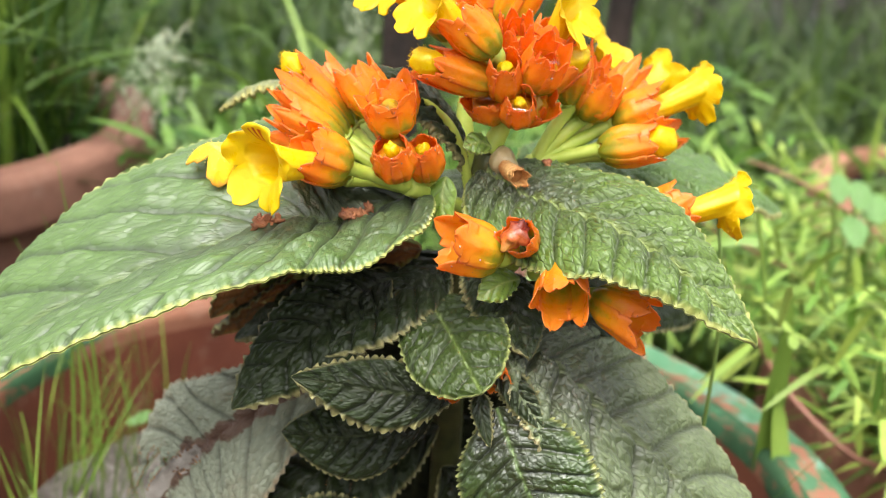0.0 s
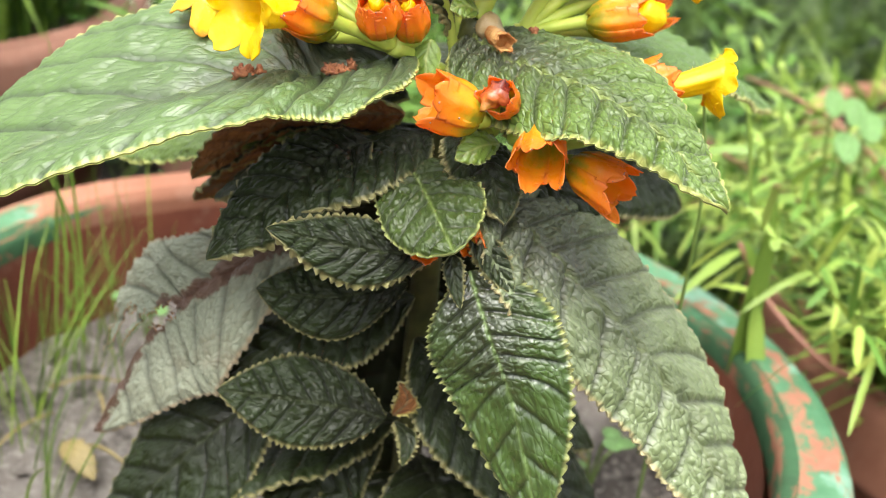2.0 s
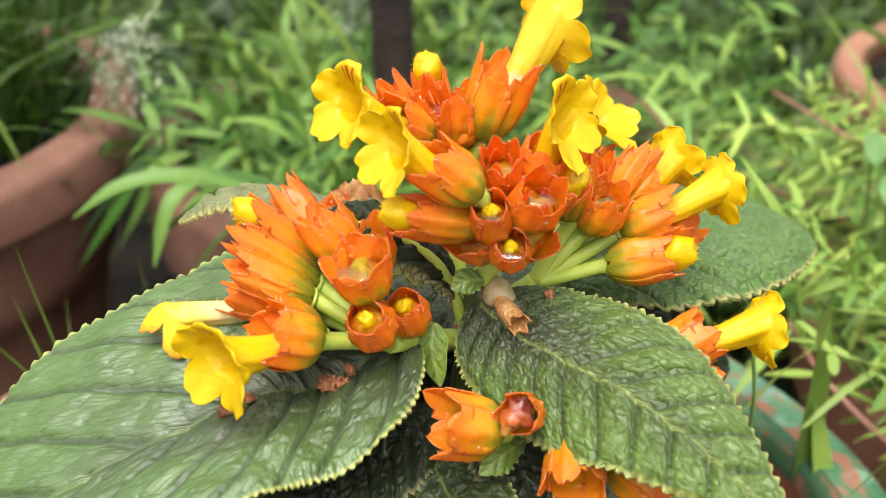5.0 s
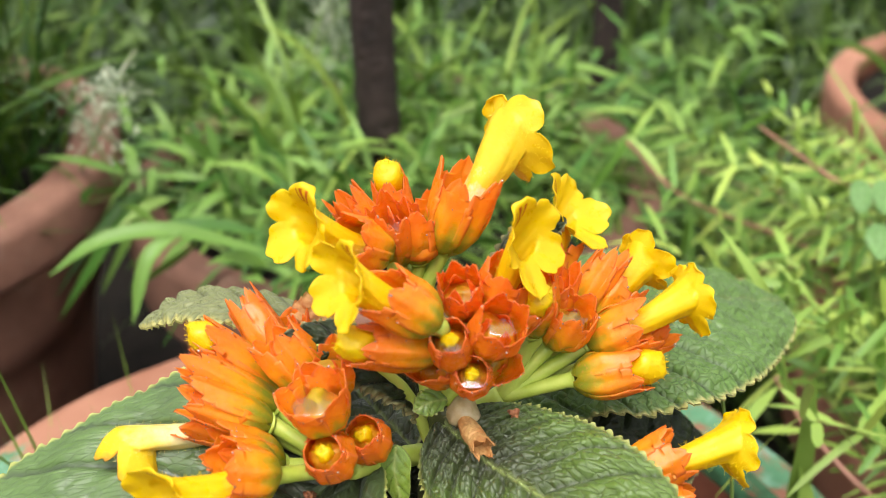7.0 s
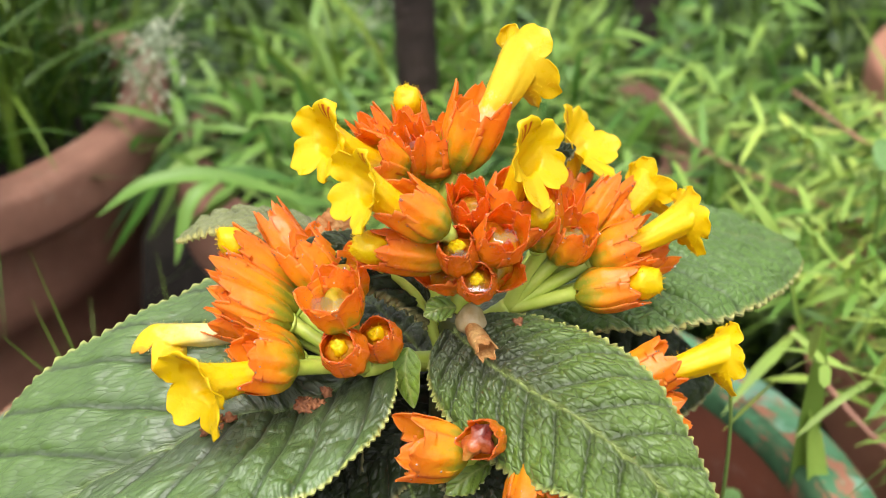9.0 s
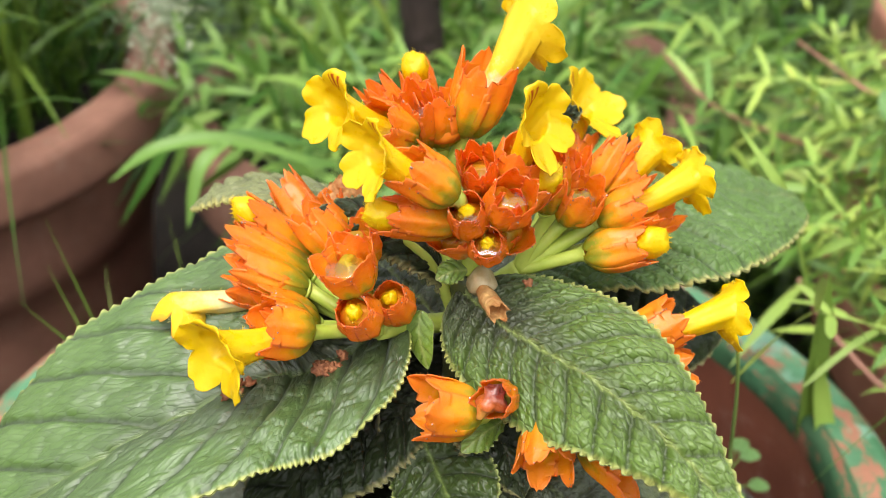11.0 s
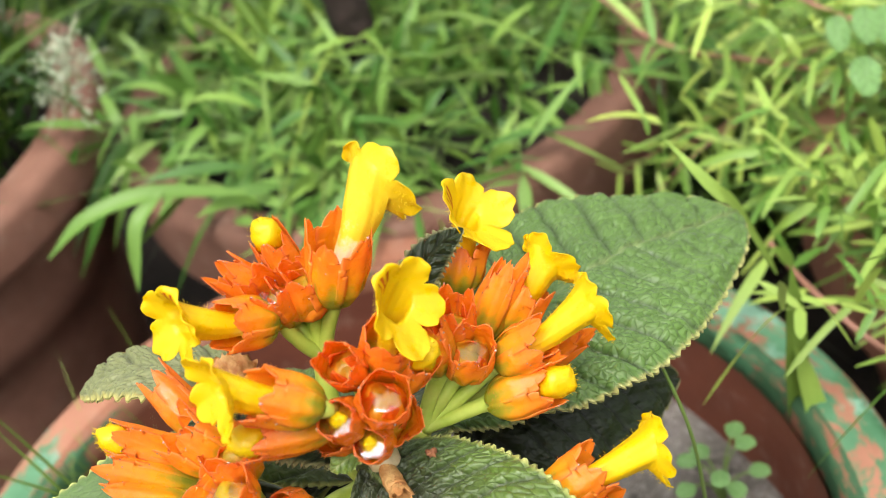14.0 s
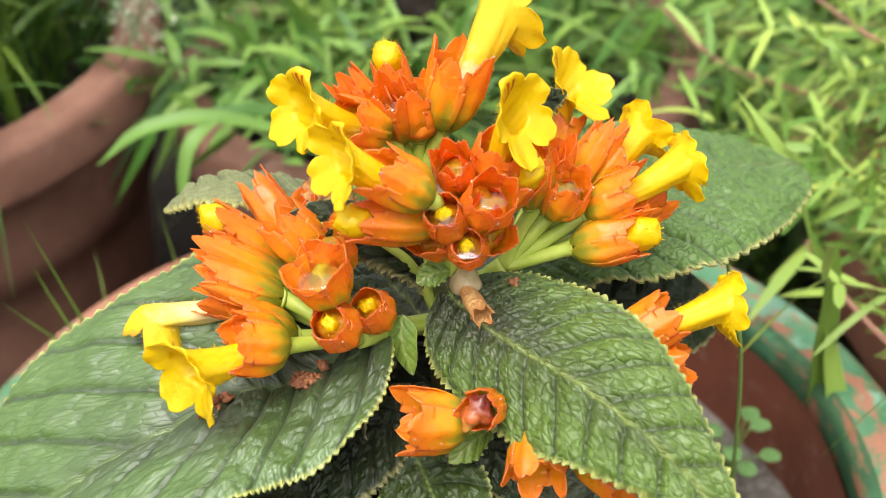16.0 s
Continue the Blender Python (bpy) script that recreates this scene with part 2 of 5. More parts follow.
def clay_mat(name, low, high, paint=0.0, coat=((0.025, 0.14, 0.06), (0.11, 0.29, 0.16), (0.19, 0.37, 0.27))):
    m, n, l, b = mat(name, 0.75, 0.3)
    c = ramp(n, l, noise_of(n, l, 14.0, 6, 0.6), ((0.3, low), (0.7, high)))
    c = mix(n, l, maths(n, l, "MULTIPLY", ramp(n, l, noise_of(n, l, 60.0, 6, 0.7), ((0.55, (0, 0, 0)), (0.75, (1, 1, 1)))), 0.35), c, (0.34, 0.24, 0.18))
    if paint:
        flow = n.new("ShaderNodeCombineXYZ")
        l.new(attr(n, "swirl"), flow.inputs[0])
        l.new(maths(n, l, "MULTIPLY", attr(n, "across"), 3.2), flow.inputs[1])
        streak = n.new("ShaderNodeTexNoise")
        streak.inputs["Scale"].default_value, streak.inputs["Detail"].default_value, streak.inputs["Roughness"].default_value = 23.0, 7.0, 0.7
        l.new(flow.outputs[0], streak.inputs["Vector"])
        mask = ramp(n, l, maths(n, l, "ADD", streak.outputs["Fac"], maths(n, l, "MULTIPLY", maths(n, l, "SUBTRACT", attr(n, "painted"), 0.93), 0.6)), ((0.53 - paint * 0.2, (0, 0, 0)), (0.58 - paint * 0.2, (1, 1, 1))))
        tone = ramp(n, l, noise_of(n, l, 40.0, 4), ((0.3, coat[0]), (0.75, coat[1])))
        tone = mix(n, l, ramp(n, l, noise_of(n, l, 26.0, 5, 0.6), ((0.56, (0, 0, 0)), (0.62, (0.8, 0.8, 0.8)))), tone, coat[2])
        c = mix(n, l, maths(n, l, "MULTIPLY", mask, 0.92), c, tone)
    l.new(c, b.inputs["Base Color"])
    bump(n, l, b, noise_of(n, l, 130.0, 6, 0.65), 0.4, 0.002)
    return m


CLAY = clay_mat("terracotta", (0.15, 0.070, 0.046), (0.30, 0.148, 0.10))
CLAY_PAINT = clay_mat("painted_terracotta", (0.22, 0.085, 0.048), (0.37, 0.175, 0.11), 0.55)
LIP_PAINT = clay_mat("dark_green_painted_terracotta", (0.16, 0.06, 0.032), (0.27, 0.12, 0.07), 0.6, ((0.010, 0.065, 0.026), (0.03, 0.13, 0.055), (0.05, 0.19, 0.09)))
CLAY_RED = clay_mat("pinkish_terracotta", (0.24, 0.10, 0.06), (0.40, 0.19, 0.12))
# Darker, redder clay for the inner walls of the pots.
CLAY_INNER = clay_mat("dark_red_terracotta", (0.10, 0.028, 0.015), (0.20, 0.062, 0.032))
CLAY_DARK = clay_mat("weathered_terracotta", (0.10, 0.046, 0.030), (0.21, 0.105, 0.070))


def blade_mat(name, low, high, share=0.11, rough=0.45):
    m, n, l, b = mat(name, rough, 0.4)
    g = n.new("ShaderNodeNewGeometry")
    c = ramp(n, l, g.outputs["Random Per Island"], ((0.22, low), (0.8, high), (1.0, (high[0] * 1.2, high[1] * 1.05, high[2]))))
    c = mix(n, l, maths(n, l, "MULTIPLY", noise_of(n, l, 60.0, 3), 0.5), c, low)
    l.new(c, b.inputs["Base Color"])
    glow_through(n, l, b, c, share)
    return m


GRASS = blade_mat("grass_blade", (0.081, 0.160, 0.019), (0.230, 0.345, 0.055))
# Dark copy of the grass, with the shade among blades in its colour.
GRASS_SHADE = blade_mat("grass_blade_in_shade", (0.009, 0.027, 0.003), (0.072, 0.132, 0.014), 0.07)
WEED = blade_mat("weed_leaf", (0.054, 0.140, 0.018), (0.215, 0.360, 0.066))
# Dark weed and grass copies for the back, shade put into the colour.
WEED_SHADE = blade_mat("weed_leaf_in_shade", (0.015, 0.040, 0.005), (0.100, 0.175, 0.022), 0.08)
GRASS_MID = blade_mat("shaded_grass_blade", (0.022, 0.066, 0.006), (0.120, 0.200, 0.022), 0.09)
NEEDLE = blade_mat("needle_leaf", (0.105, 0.220, 0.028), (0.385, 0.500, 0.098))
REDSTEM = blade_mat("red_stem", (0.28, 0.12, 0.08), (0.42, 0.21, 0.14), 0.05)
GREENSTEM = blade_mat("pale_green_stem", (0.12, 0.2, 0.04), (0.22, 0.32, 0.08), 0.1)
SEEDLING = leaf_mat("seedling_leaf", (0.10, 0.22, 0.05), (0.16, 0.32, 0.09), (0.2, 0.34, 0.12), (0.18, 0.30, 0.09), 0.45)
GRAIN = blade_mat("grass_grain", (0.32, 0.38, 0.24), (0.60, 0.64, 0.48), 0.2)
STRAW = blade_mat("straw", (0.25, 0.2, 0.08), (0.42, 0.33, 0.14), 0.2)


PLASTER = simple("rough_plaster", ((0.3, (0.22, 0.20, 0.17)), (0.7, (0.32, 0.30, 0.26))), 6, 0.9, 0.2, 0.4, 0.004)


# ---- mesh helpers ----
def mesh_ob(name, verts, faces, material, parent=None, label="", attrs=None, mats=None, slots=None, smooth=True):
    me = bpy.data.meshes.new(name)
    me.from_pydata([tuple(map(float, v)) for v in verts], [], [tuple(map(int, q)) for q in faces])
    for k in (mats or [material]):
        me.materials.append(k)
    if slots is not None:
        me.polygons.foreach_set("material_index", np.asarray(slots, dtype=np.int32))
    me.polygons.foreach_set("use_smooth", np.full(len(me.polygons), smooth))
    for key, values in (attrs or {}).items():
        a = me.attributes.new(key, "FLOAT", "POINT")
        a.data.foreach_set("value", np.asarray(values, dtype=np.float32))
    me.update()
    ob = new(name, me)
    if parent is not None:
        ob.parent = parent
    if label:
        ob["label"] = label
    return ob


def grid_faces(rows, cols, wrap=False, start=0, flip=False):
    i, j = np.meshgrid(np.arange(rows - 1), np.arange(cols if wrap else cols - 1), indexing="ij")
    i, j = i.ravel(), j.ravel()
    k = (j + 1) % cols
    q = np.stack([i * cols + j, i * cols + k, (i + 1) * cols + k, (i + 1) * cols + j], 1) + start
    return q[:, ::-1] if flip else q


def unit(v):
    v = np.asarray(v, float)
    return v / np.maximum(np.linalg.norm(v, axis=-1, keepdims=True), 1e-9)


def spline(points, n):
    """A smooth line through a few points."""
    p = np.asarray(points, float)
    if len(p) == 2:
        return p[0] + (p[1] - p[0]) * np.linspace(0, 1, n)[:, None]
    q = np.vstack([2 * p[0] - p[1], p, 2 * p[-1] - p[-2]])
    s = np.linspace(0, len(p) - 1 - 1e-6, n)
    i = s.astype(int)
    f = (s - i)[:, None]
    a, b, c, d = q[i], q[i + 1], q[i + 2], q[i + 3]
    return 0.5 * (2 * b + (c - a) * f + (2 * a - 5 * b + 4 * c - d) * f ** 2 + (3 * b - a - 3 * c + d) * f ** 3)


def tube(name, points, radii, material, parent=None, label="", sides=10, n=24):
    line = spline(points, n)
    rad = np.interp(np.linspace(0, 1, n), np.linspace(0, 1, len(radii)), radii)
    tang = unit(np.gradient(line, axis=0))
    ref = np.array([0.31, 0.93, 0.2])
    s = unit(np.cross(tang, ref))
    t = np.cross(tang, s)
    a = np.linspace(0, 2 * np.pi, sides, endpoint=False)
    rng = np.random.default_rng(len(points) + int(abs(line[0, 0]) * 1e5))
    rr = rad[:, None] * (1 + rng.normal(0, 0.03, (n, sides)))
    v = line[:, None] + rr[..., None] * (np.cos(a)[None, :, None] * s[:, None] + np.sin(a)[None, :, None] * t[:, None])
    v = np.vstack([v.reshape(-1, 3), line[:1], line[-1:]])
    faces = [tuple(q) for q in grid_faces(n, sides, True)]
    faces += [(k, n * sides, (k + 1) % sides) for k in range(sides)]
    faces += [((n - 1) * sides + k, (n - 1) * sides + (k + 1) % sides, n * sides + 1) for k in range(sides)]
    return mesh_ob(name, v, faces, material, parent, label)


def cells(x, y, seed):
    """How far each place lies from the border of its cell in a jittered grid: 0 on the border, 1 well inside."""
    def rand(i, j, k):
        s = np.sin(i * 127.1 + j * 311.7 + k * 74.7 + seed * 13.3) * 43758.5453
        return s - np.floor(s)
    i0, j0 = np.floor(x), np.floor(y)
    d1 = np.full(x.shape, 9.0)
    d2 = np.full(x.shape, 9.0)
    for di in (-1, 0, 1):
        for dj in (-1, 0, 1):
            i, j = i0 + di, j0 + dj
            d = np.hypot(x - i - 0.5 - 0.75 * (rand(i, j, 1) - 0.5), y - j - 0.5 - 0.85 * (rand(i, j, 2) - 0.5))
            d2 = np.minimum(np.maximum(d, d1), d2)
            d1 = np.minimum(d, d1)
    return np.clip((d2 - d1) / 0.45, 0, 1)


def leaf(name, parent, rib, back, front, width, top, under, label="", teeth=40, widest=0.42, pairs=8, quilt=0.0011, frill=0.0006, seed=0, curl=0.12, blunt=1.0, thick=0.0005, wb=1.0, wf=1.0, fine=77, tooth=0.0013, rip=None, slant=1.25):
    """A toothed, quilted leaf blade: rib is its midrib, back and front point from the rib to its two edges, wb and wf widen them."""
    rng = np.random.default_rng(seed)
    nu, nv = teeth * 4 + 1, fine
    u = np.linspace(0, 1, nu)
    line = spline(rib, nu)
    tang = unit(np.gradient(line, axis=0))
    whole = np.linalg.norm(np.diff(line, axis=0), axis=1).sum()
    k = math.log(0.5) / math.log(widest)
    half = width * np.clip(np.sin(np.pi * u ** k), 0, 1) ** (0.75 * blunt)
    half = half * (0.95 + 0.05 * np.sin(u * 9 + seed))
    half = np.maximum(half, width * 0.012)
    v = np.linspace(-1, 1, nv)
    v = np.sign(v) * (1 - (1 - np.abs(v)) ** 1.15)
    bk, ft = unit(back), unit(front)
    bk = unit(bk[None] - (tang @ bk)[:, None] * tang)
    ft = unit(ft[None] - (tang @ ft)[:, None] * tang)
    av = np.abs(v)[None, :]
    wide = np.where(v > 0, wb, wf)[None, :]
    dist = half[:, None] * av * wide
    beat = u * teeth + np.cumsum(rng.normal(0, 0.05, nu))
    bite = np.abs(np.cos(beat * np.pi)) ** 1.3 * (0.75 + 0.5 * np.interp(u, np.linspace(0, 1, 12), rng.random(12)))
    edge = np.clip((av - 0.84) / 0.16, 0, 1)
    taper = np.clip(half[:, None] / width * 2.5, 0, 1)
    reach = dist + edge ** 1.5 * tooth * taper * (bite[:, None] - 0.5)
    side = np.where((v > 0)[None, :, None], bk[:, None], ft[:, None])
    nrm = unit(np.cross(tang, bk - ft))
    nrm = np.where(nrm[:, 2:3].mean() < 0, -nrm, nrm)
    jit = np.interp(u, np.linspace(0, 1, 9), rng.normal(0, 0.12, 9))
    phase = (u + jit * 0.1)[:, None] * pairs - dist / width * slant - 0.35 * (dist / width) ** 2 + np.where(v > 0, 0.0, 0.4)[None, :]
    cell = np.floor(phase)
    near = np.abs((phase - cell) - 0.5) * 2
    vein = np.clip((near - 0.80) / 0.18, 0, 1) * np.clip(av * 8, 0, 1)
    mid = np.exp(-((dist / (0.0003 + width * 0.008)) ** 2))
    pitch = whole / pairs * 0.27
    inside = cells(phase * 2.6, dist / pitch * 0.9, seed)
    tiny = cells(phase * 5.2, dist / pitch * 1.9, seed + 5)
    flat = np.clip(inside * 1.7, 0, 1)
    pillow = (1 - near ** 5) * (0.62 + 0.32 * flat * (2 - flat) + 0.06 * tiny)
    coarse = lambda s, m: np.array([noise.noise((a * s + seed, b * m, seed * 3.1)) for a in u[::4] for b in v[::4]]).reshape(len(u[::4]), len(v[::4]))
    def smooth(g):
        g = np.stack([np.interp(np.arange(nv), np.arange(nv)[::4], r) for r in g])
        return np.stack([np.interp(np.arange(nu), np.arange(nu)[::4], g[:, c]) for c in range(nv)], 1)
    lump, patch = smooth(coarse(11, 4)), smooth(coarse(30, 9))
    h = 1.6 * quilt * pillow * (1 + 0.6 * patch) * np.clip(1.15 - edge, 0.15, 1) * np.clip(half[:, None] / width * 2, 0, 1) - quilt * 0.5 * mid
    h = h + edge * frill * np.sin(u * teeth * np.pi + 1.0 + 3 * u)[:, None] * taper
    h = h - curl * dist * av ** 1.5 + width * 0.05 * lump
    p = line[:, None] + side * reach[..., None] + nrm[:, None] * h[..., None]
    q = p - nrm[:, None] * thick
    verts = np.vstack([p.reshape(-1, 3), q.reshape(-1, 3)])
    n0 = nu * nv
    m = nv // 2
    upward = np.cross(p[nu // 2, m + 2] - p[nu // 2, m], p[nu // 2 + 1, m] - p[nu // 2, m]) @ nrm[nu // 2] > 0
    f1 = grid_faces(nu, nv, flip=not upward)
    f2 = grid_faces(nu, nv, start=n0, flip=upward)
    ring = np.concatenate([np.arange(nv), np.arange(1, nu) * nv + nv - 1, (nu - 1) * nv + np.arange(nv - 2, -1, -1), np.arange(nu - 2, 0, -1) * nv])
    nxt = np.roll(ring, -1)
    f3 = np.stack([ring, nxt, nxt + n0, ring + n0], 1)
    if not upward:
        f3 = f3[:, ::-1]
    if rip is not None:
        ui, vj = np.meshgrid(u[:-1], 0.5 * (v[:-1] + v[1:]), indexing="ij")
        rag = 0.05 * np.sin(vj * 17 + seed) + 0.03 * np.sin(vj * 41) + 0.02 * rng.normal(size=ui.shape)
        gone = (vj > 0) & (ui > rip + 0.2 * vj + rag)
        gone |= (np.abs(vj - 0.05) < 0.09 + rag) & (ui > rip - 0.16) & (ui < rip + 0.02)
        stay = ~gone.ravel()
        f1, f2 = f1[stay], f2[stay]
        used = np.zeros(n0, bool)
        used[f1.ravel()] = True
        f3 = f3[used[ring] & used[nxt]]
    slots = np.concatenate([np.zeros(len(f1)), np.ones(len(f2)), np.zeros(len(f3))])
    e2 = np.clip((reach - half[:, None] * wide + tooth * 0.8) / (tooth * 0.7), 0, 1) * np.clip((av - 0.7) / 0.1, 0, 1)
    vv = np.clip(mid, 0, 1)
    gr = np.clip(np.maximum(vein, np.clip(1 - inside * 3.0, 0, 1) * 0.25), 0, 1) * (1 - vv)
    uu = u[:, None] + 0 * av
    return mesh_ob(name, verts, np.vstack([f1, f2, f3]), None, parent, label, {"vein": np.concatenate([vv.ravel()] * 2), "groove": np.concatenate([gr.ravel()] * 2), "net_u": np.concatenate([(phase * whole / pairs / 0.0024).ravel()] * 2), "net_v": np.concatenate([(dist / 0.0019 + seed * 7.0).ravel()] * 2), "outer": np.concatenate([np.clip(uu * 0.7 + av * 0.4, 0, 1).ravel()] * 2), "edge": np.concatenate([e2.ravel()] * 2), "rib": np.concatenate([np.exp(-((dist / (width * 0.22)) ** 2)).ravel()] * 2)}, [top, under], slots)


def frame_of(axis, spin=0.0):
    a = unit(axis)
    s = unit(np.cross(a, [0.13, 0.35, 0.93] if abs(a[2]) < 0.9 else [1.0, 0.1, 0.0]))
    t = np.cross(a, s)
    c, d = math.cos(spin), math.sin(spin)
    return a, c * s + d * t, -d * s + c * t


def sheet_mesh(name, outer, inner, material, parent, label="", attrs=None, extra=None):
    """A thin sheet with two sides and a closed edge; extra adds hairs to it."""
    nu, nv = outer.shape[:2]
    n0 = nu * nv
    ring = np.concatenate([np.arange(nv), np.arange(1, nu) * nv + nv - 1, (nu - 1) * nv + np.arange(nv - 2, -1, -1), np.arange(nu - 2, 0, -1) * nv])
    nxt = np.roll(ring, -1)
    verts = [outer.reshape(-1, 3), inner.reshape(-1, 3)]
    faces = [grid_faces(nu, nv), grid_faces(nu, nv, start=n0, flip=True), np.stack([ring, nxt, nxt + n0, ring + n0], 1)[:, ::-1]]
    if extra is not None:
        verts.append(extra)
        k = 2 * n0 + np.arange(len(extra) // 4) * 4
        faces.append(np.stack([k, k + 1, k + 2, k + 3], 1))
        attrs = {key: np.concatenate([v, np.full(len(extra), 0.7)]) for key, v in attrs.items()}
    return mesh_ob(name, np.vstack(verts), np.vstack(faces), material, parent, label, attrs)


def fuzz(points, ways, rng, low=0.0002, high=0.0006, thick=0.00003):
    """Fine hairs as slender four-cornered blades."""
    n = len(points)
    d = unit(ways + rng.normal(0, 0.35, (n, 3)))
    side = unit(np.cross(d, rng.normal(size=(n, 3)))) * thick
    ln = rng.uniform(low, high, n)[:, None]
    return np.stack([points - side, points + side, points + d * ln + side * 0.5, points + d * ln - side * 0.5], 1).reshape(-1, 3)


def sepal_mesh(base, along, s, t, turn, length, radius, mouth, cut, lean, layer, material, parent, rng, name="sepal", nips=2, blunt=1.5):
    """One sepal: keeled, wrapped round the flower's axis, its free end cut into sharp teeth."""
    nu, nv = 46, 17
    u = np.concatenate([np.linspace(0, cut, 17), np.linspace(cut, 1, 30)[1:]])
    v = np.linspace(-1, 1, nv)
    body = radius * np.interp(u, [0, 0.05, 0.13, 0.28, 0.5, 0.75, 1.0], [0.24, 0.46, 0.68, 0.90, 1.0, 0.5 + 0.5 * mouth, mouth])
    free = np.clip((u - cut) / (1 - cut), 0, 1)
    whole = np.clip(1 - free ** blunt, 0, 1)
    sides, saws = [], []
    for k in (0, 1):
        beat = (free * nips * rng.uniform(0.92, 1.12) + rng.uniform(0, 0.15)) % 1.0
        saws.append(beat * (free > 0))
        sides.append(0.78 * (whole * (0.84 + 0.34 * beat * (free > 0)) + 0.16 * whole * (free <= 0)) * np.clip(u * 9, 0.55, 1))
    half = np.where(v[None, :] < 0, sides[0][:, None], sides[1][:, None])
    ang = half * v[None, :]
    five = 0.628
    facet = math.cos(five) / np.cos(five - np.clip(np.abs(ang), 0, five * 1.25))
    r = body[:, None] * (0.66 + 0.34 * facet) * (1 + 0.018 * layer)
    r = r + radius * lean * np.clip(u - 0.45, 0, 1)[:, None] ** 1.6 * 2.2
    r = r - radius * 0.045 * np.exp(-((np.abs(v) - 0.45) / 0.2) ** 2)[None, :] * np.sin(np.pi * np.clip(u * 1.1, 0, 1))[:, None]
    off = rng.uniform(0, 60)
    crumple = np.array([[noise.noise((p * 3.2 + off, q * 1.5, off)) + 0.5 * noise.noise((p * 8 + off, q * 3.4, off)) for q in v] for p in u])
    r = r * (1 + 0.05 * crumple * np.clip(u * 2, 0, 1)[:, None])
    saw = np.where(v[None, :] < 0, saws[0][:, None], saws[1][:, None])
    tall = length * (u[:, None] * rng.uniform(0.95, 1.05) + 0.045 * (saw - 0.5) * np.abs(v)[None, :] ** 2 * (free > 0)[:, None])
    ring = np.cos(turn + ang)[..., None] * s + np.sin(turn + ang)[..., None] * t
    outer = base + tall[..., None] * along + r[..., None] * ring
    inner = base + tall[..., None] * along + (r - np.maximum(0.00022, length * 0.022 * np.clip(1.2 - u, 0.25, 1))[:, None])[..., None] * ring
    hue = np.clip(u[:, None] * 0.90 + 0.02 - 0.18 * np.exp(-((np.abs(v) - 0.42) / 0.2) ** 2)[None, :] * (1.1 - u)[:, None] + 0.05 * crumple, 0, 1)
    rim = np.clip((np.abs(v)[None, :] - 0.72) / 0.28, 0, 1) * np.clip(u * 2 - 0.4, 0, 1)[:, None]
    i, j = rng.integers(6, nu, 60), rng.integers(0, nv, 60)
    j[:40] = np.where(j[:40] > nv // 2, nv - 1, 0)
    hair = fuzz(outer[i, j], ring[i, j] + along * 0.5, rng)
    return sheet_mesh(name, outer, inner, material, parent, "", {"along": np.concatenate([hue.ravel(), (hue * 0.86).ravel()]), "rim": np.concatenate([rim.ravel()] * 2)}, hair), outer


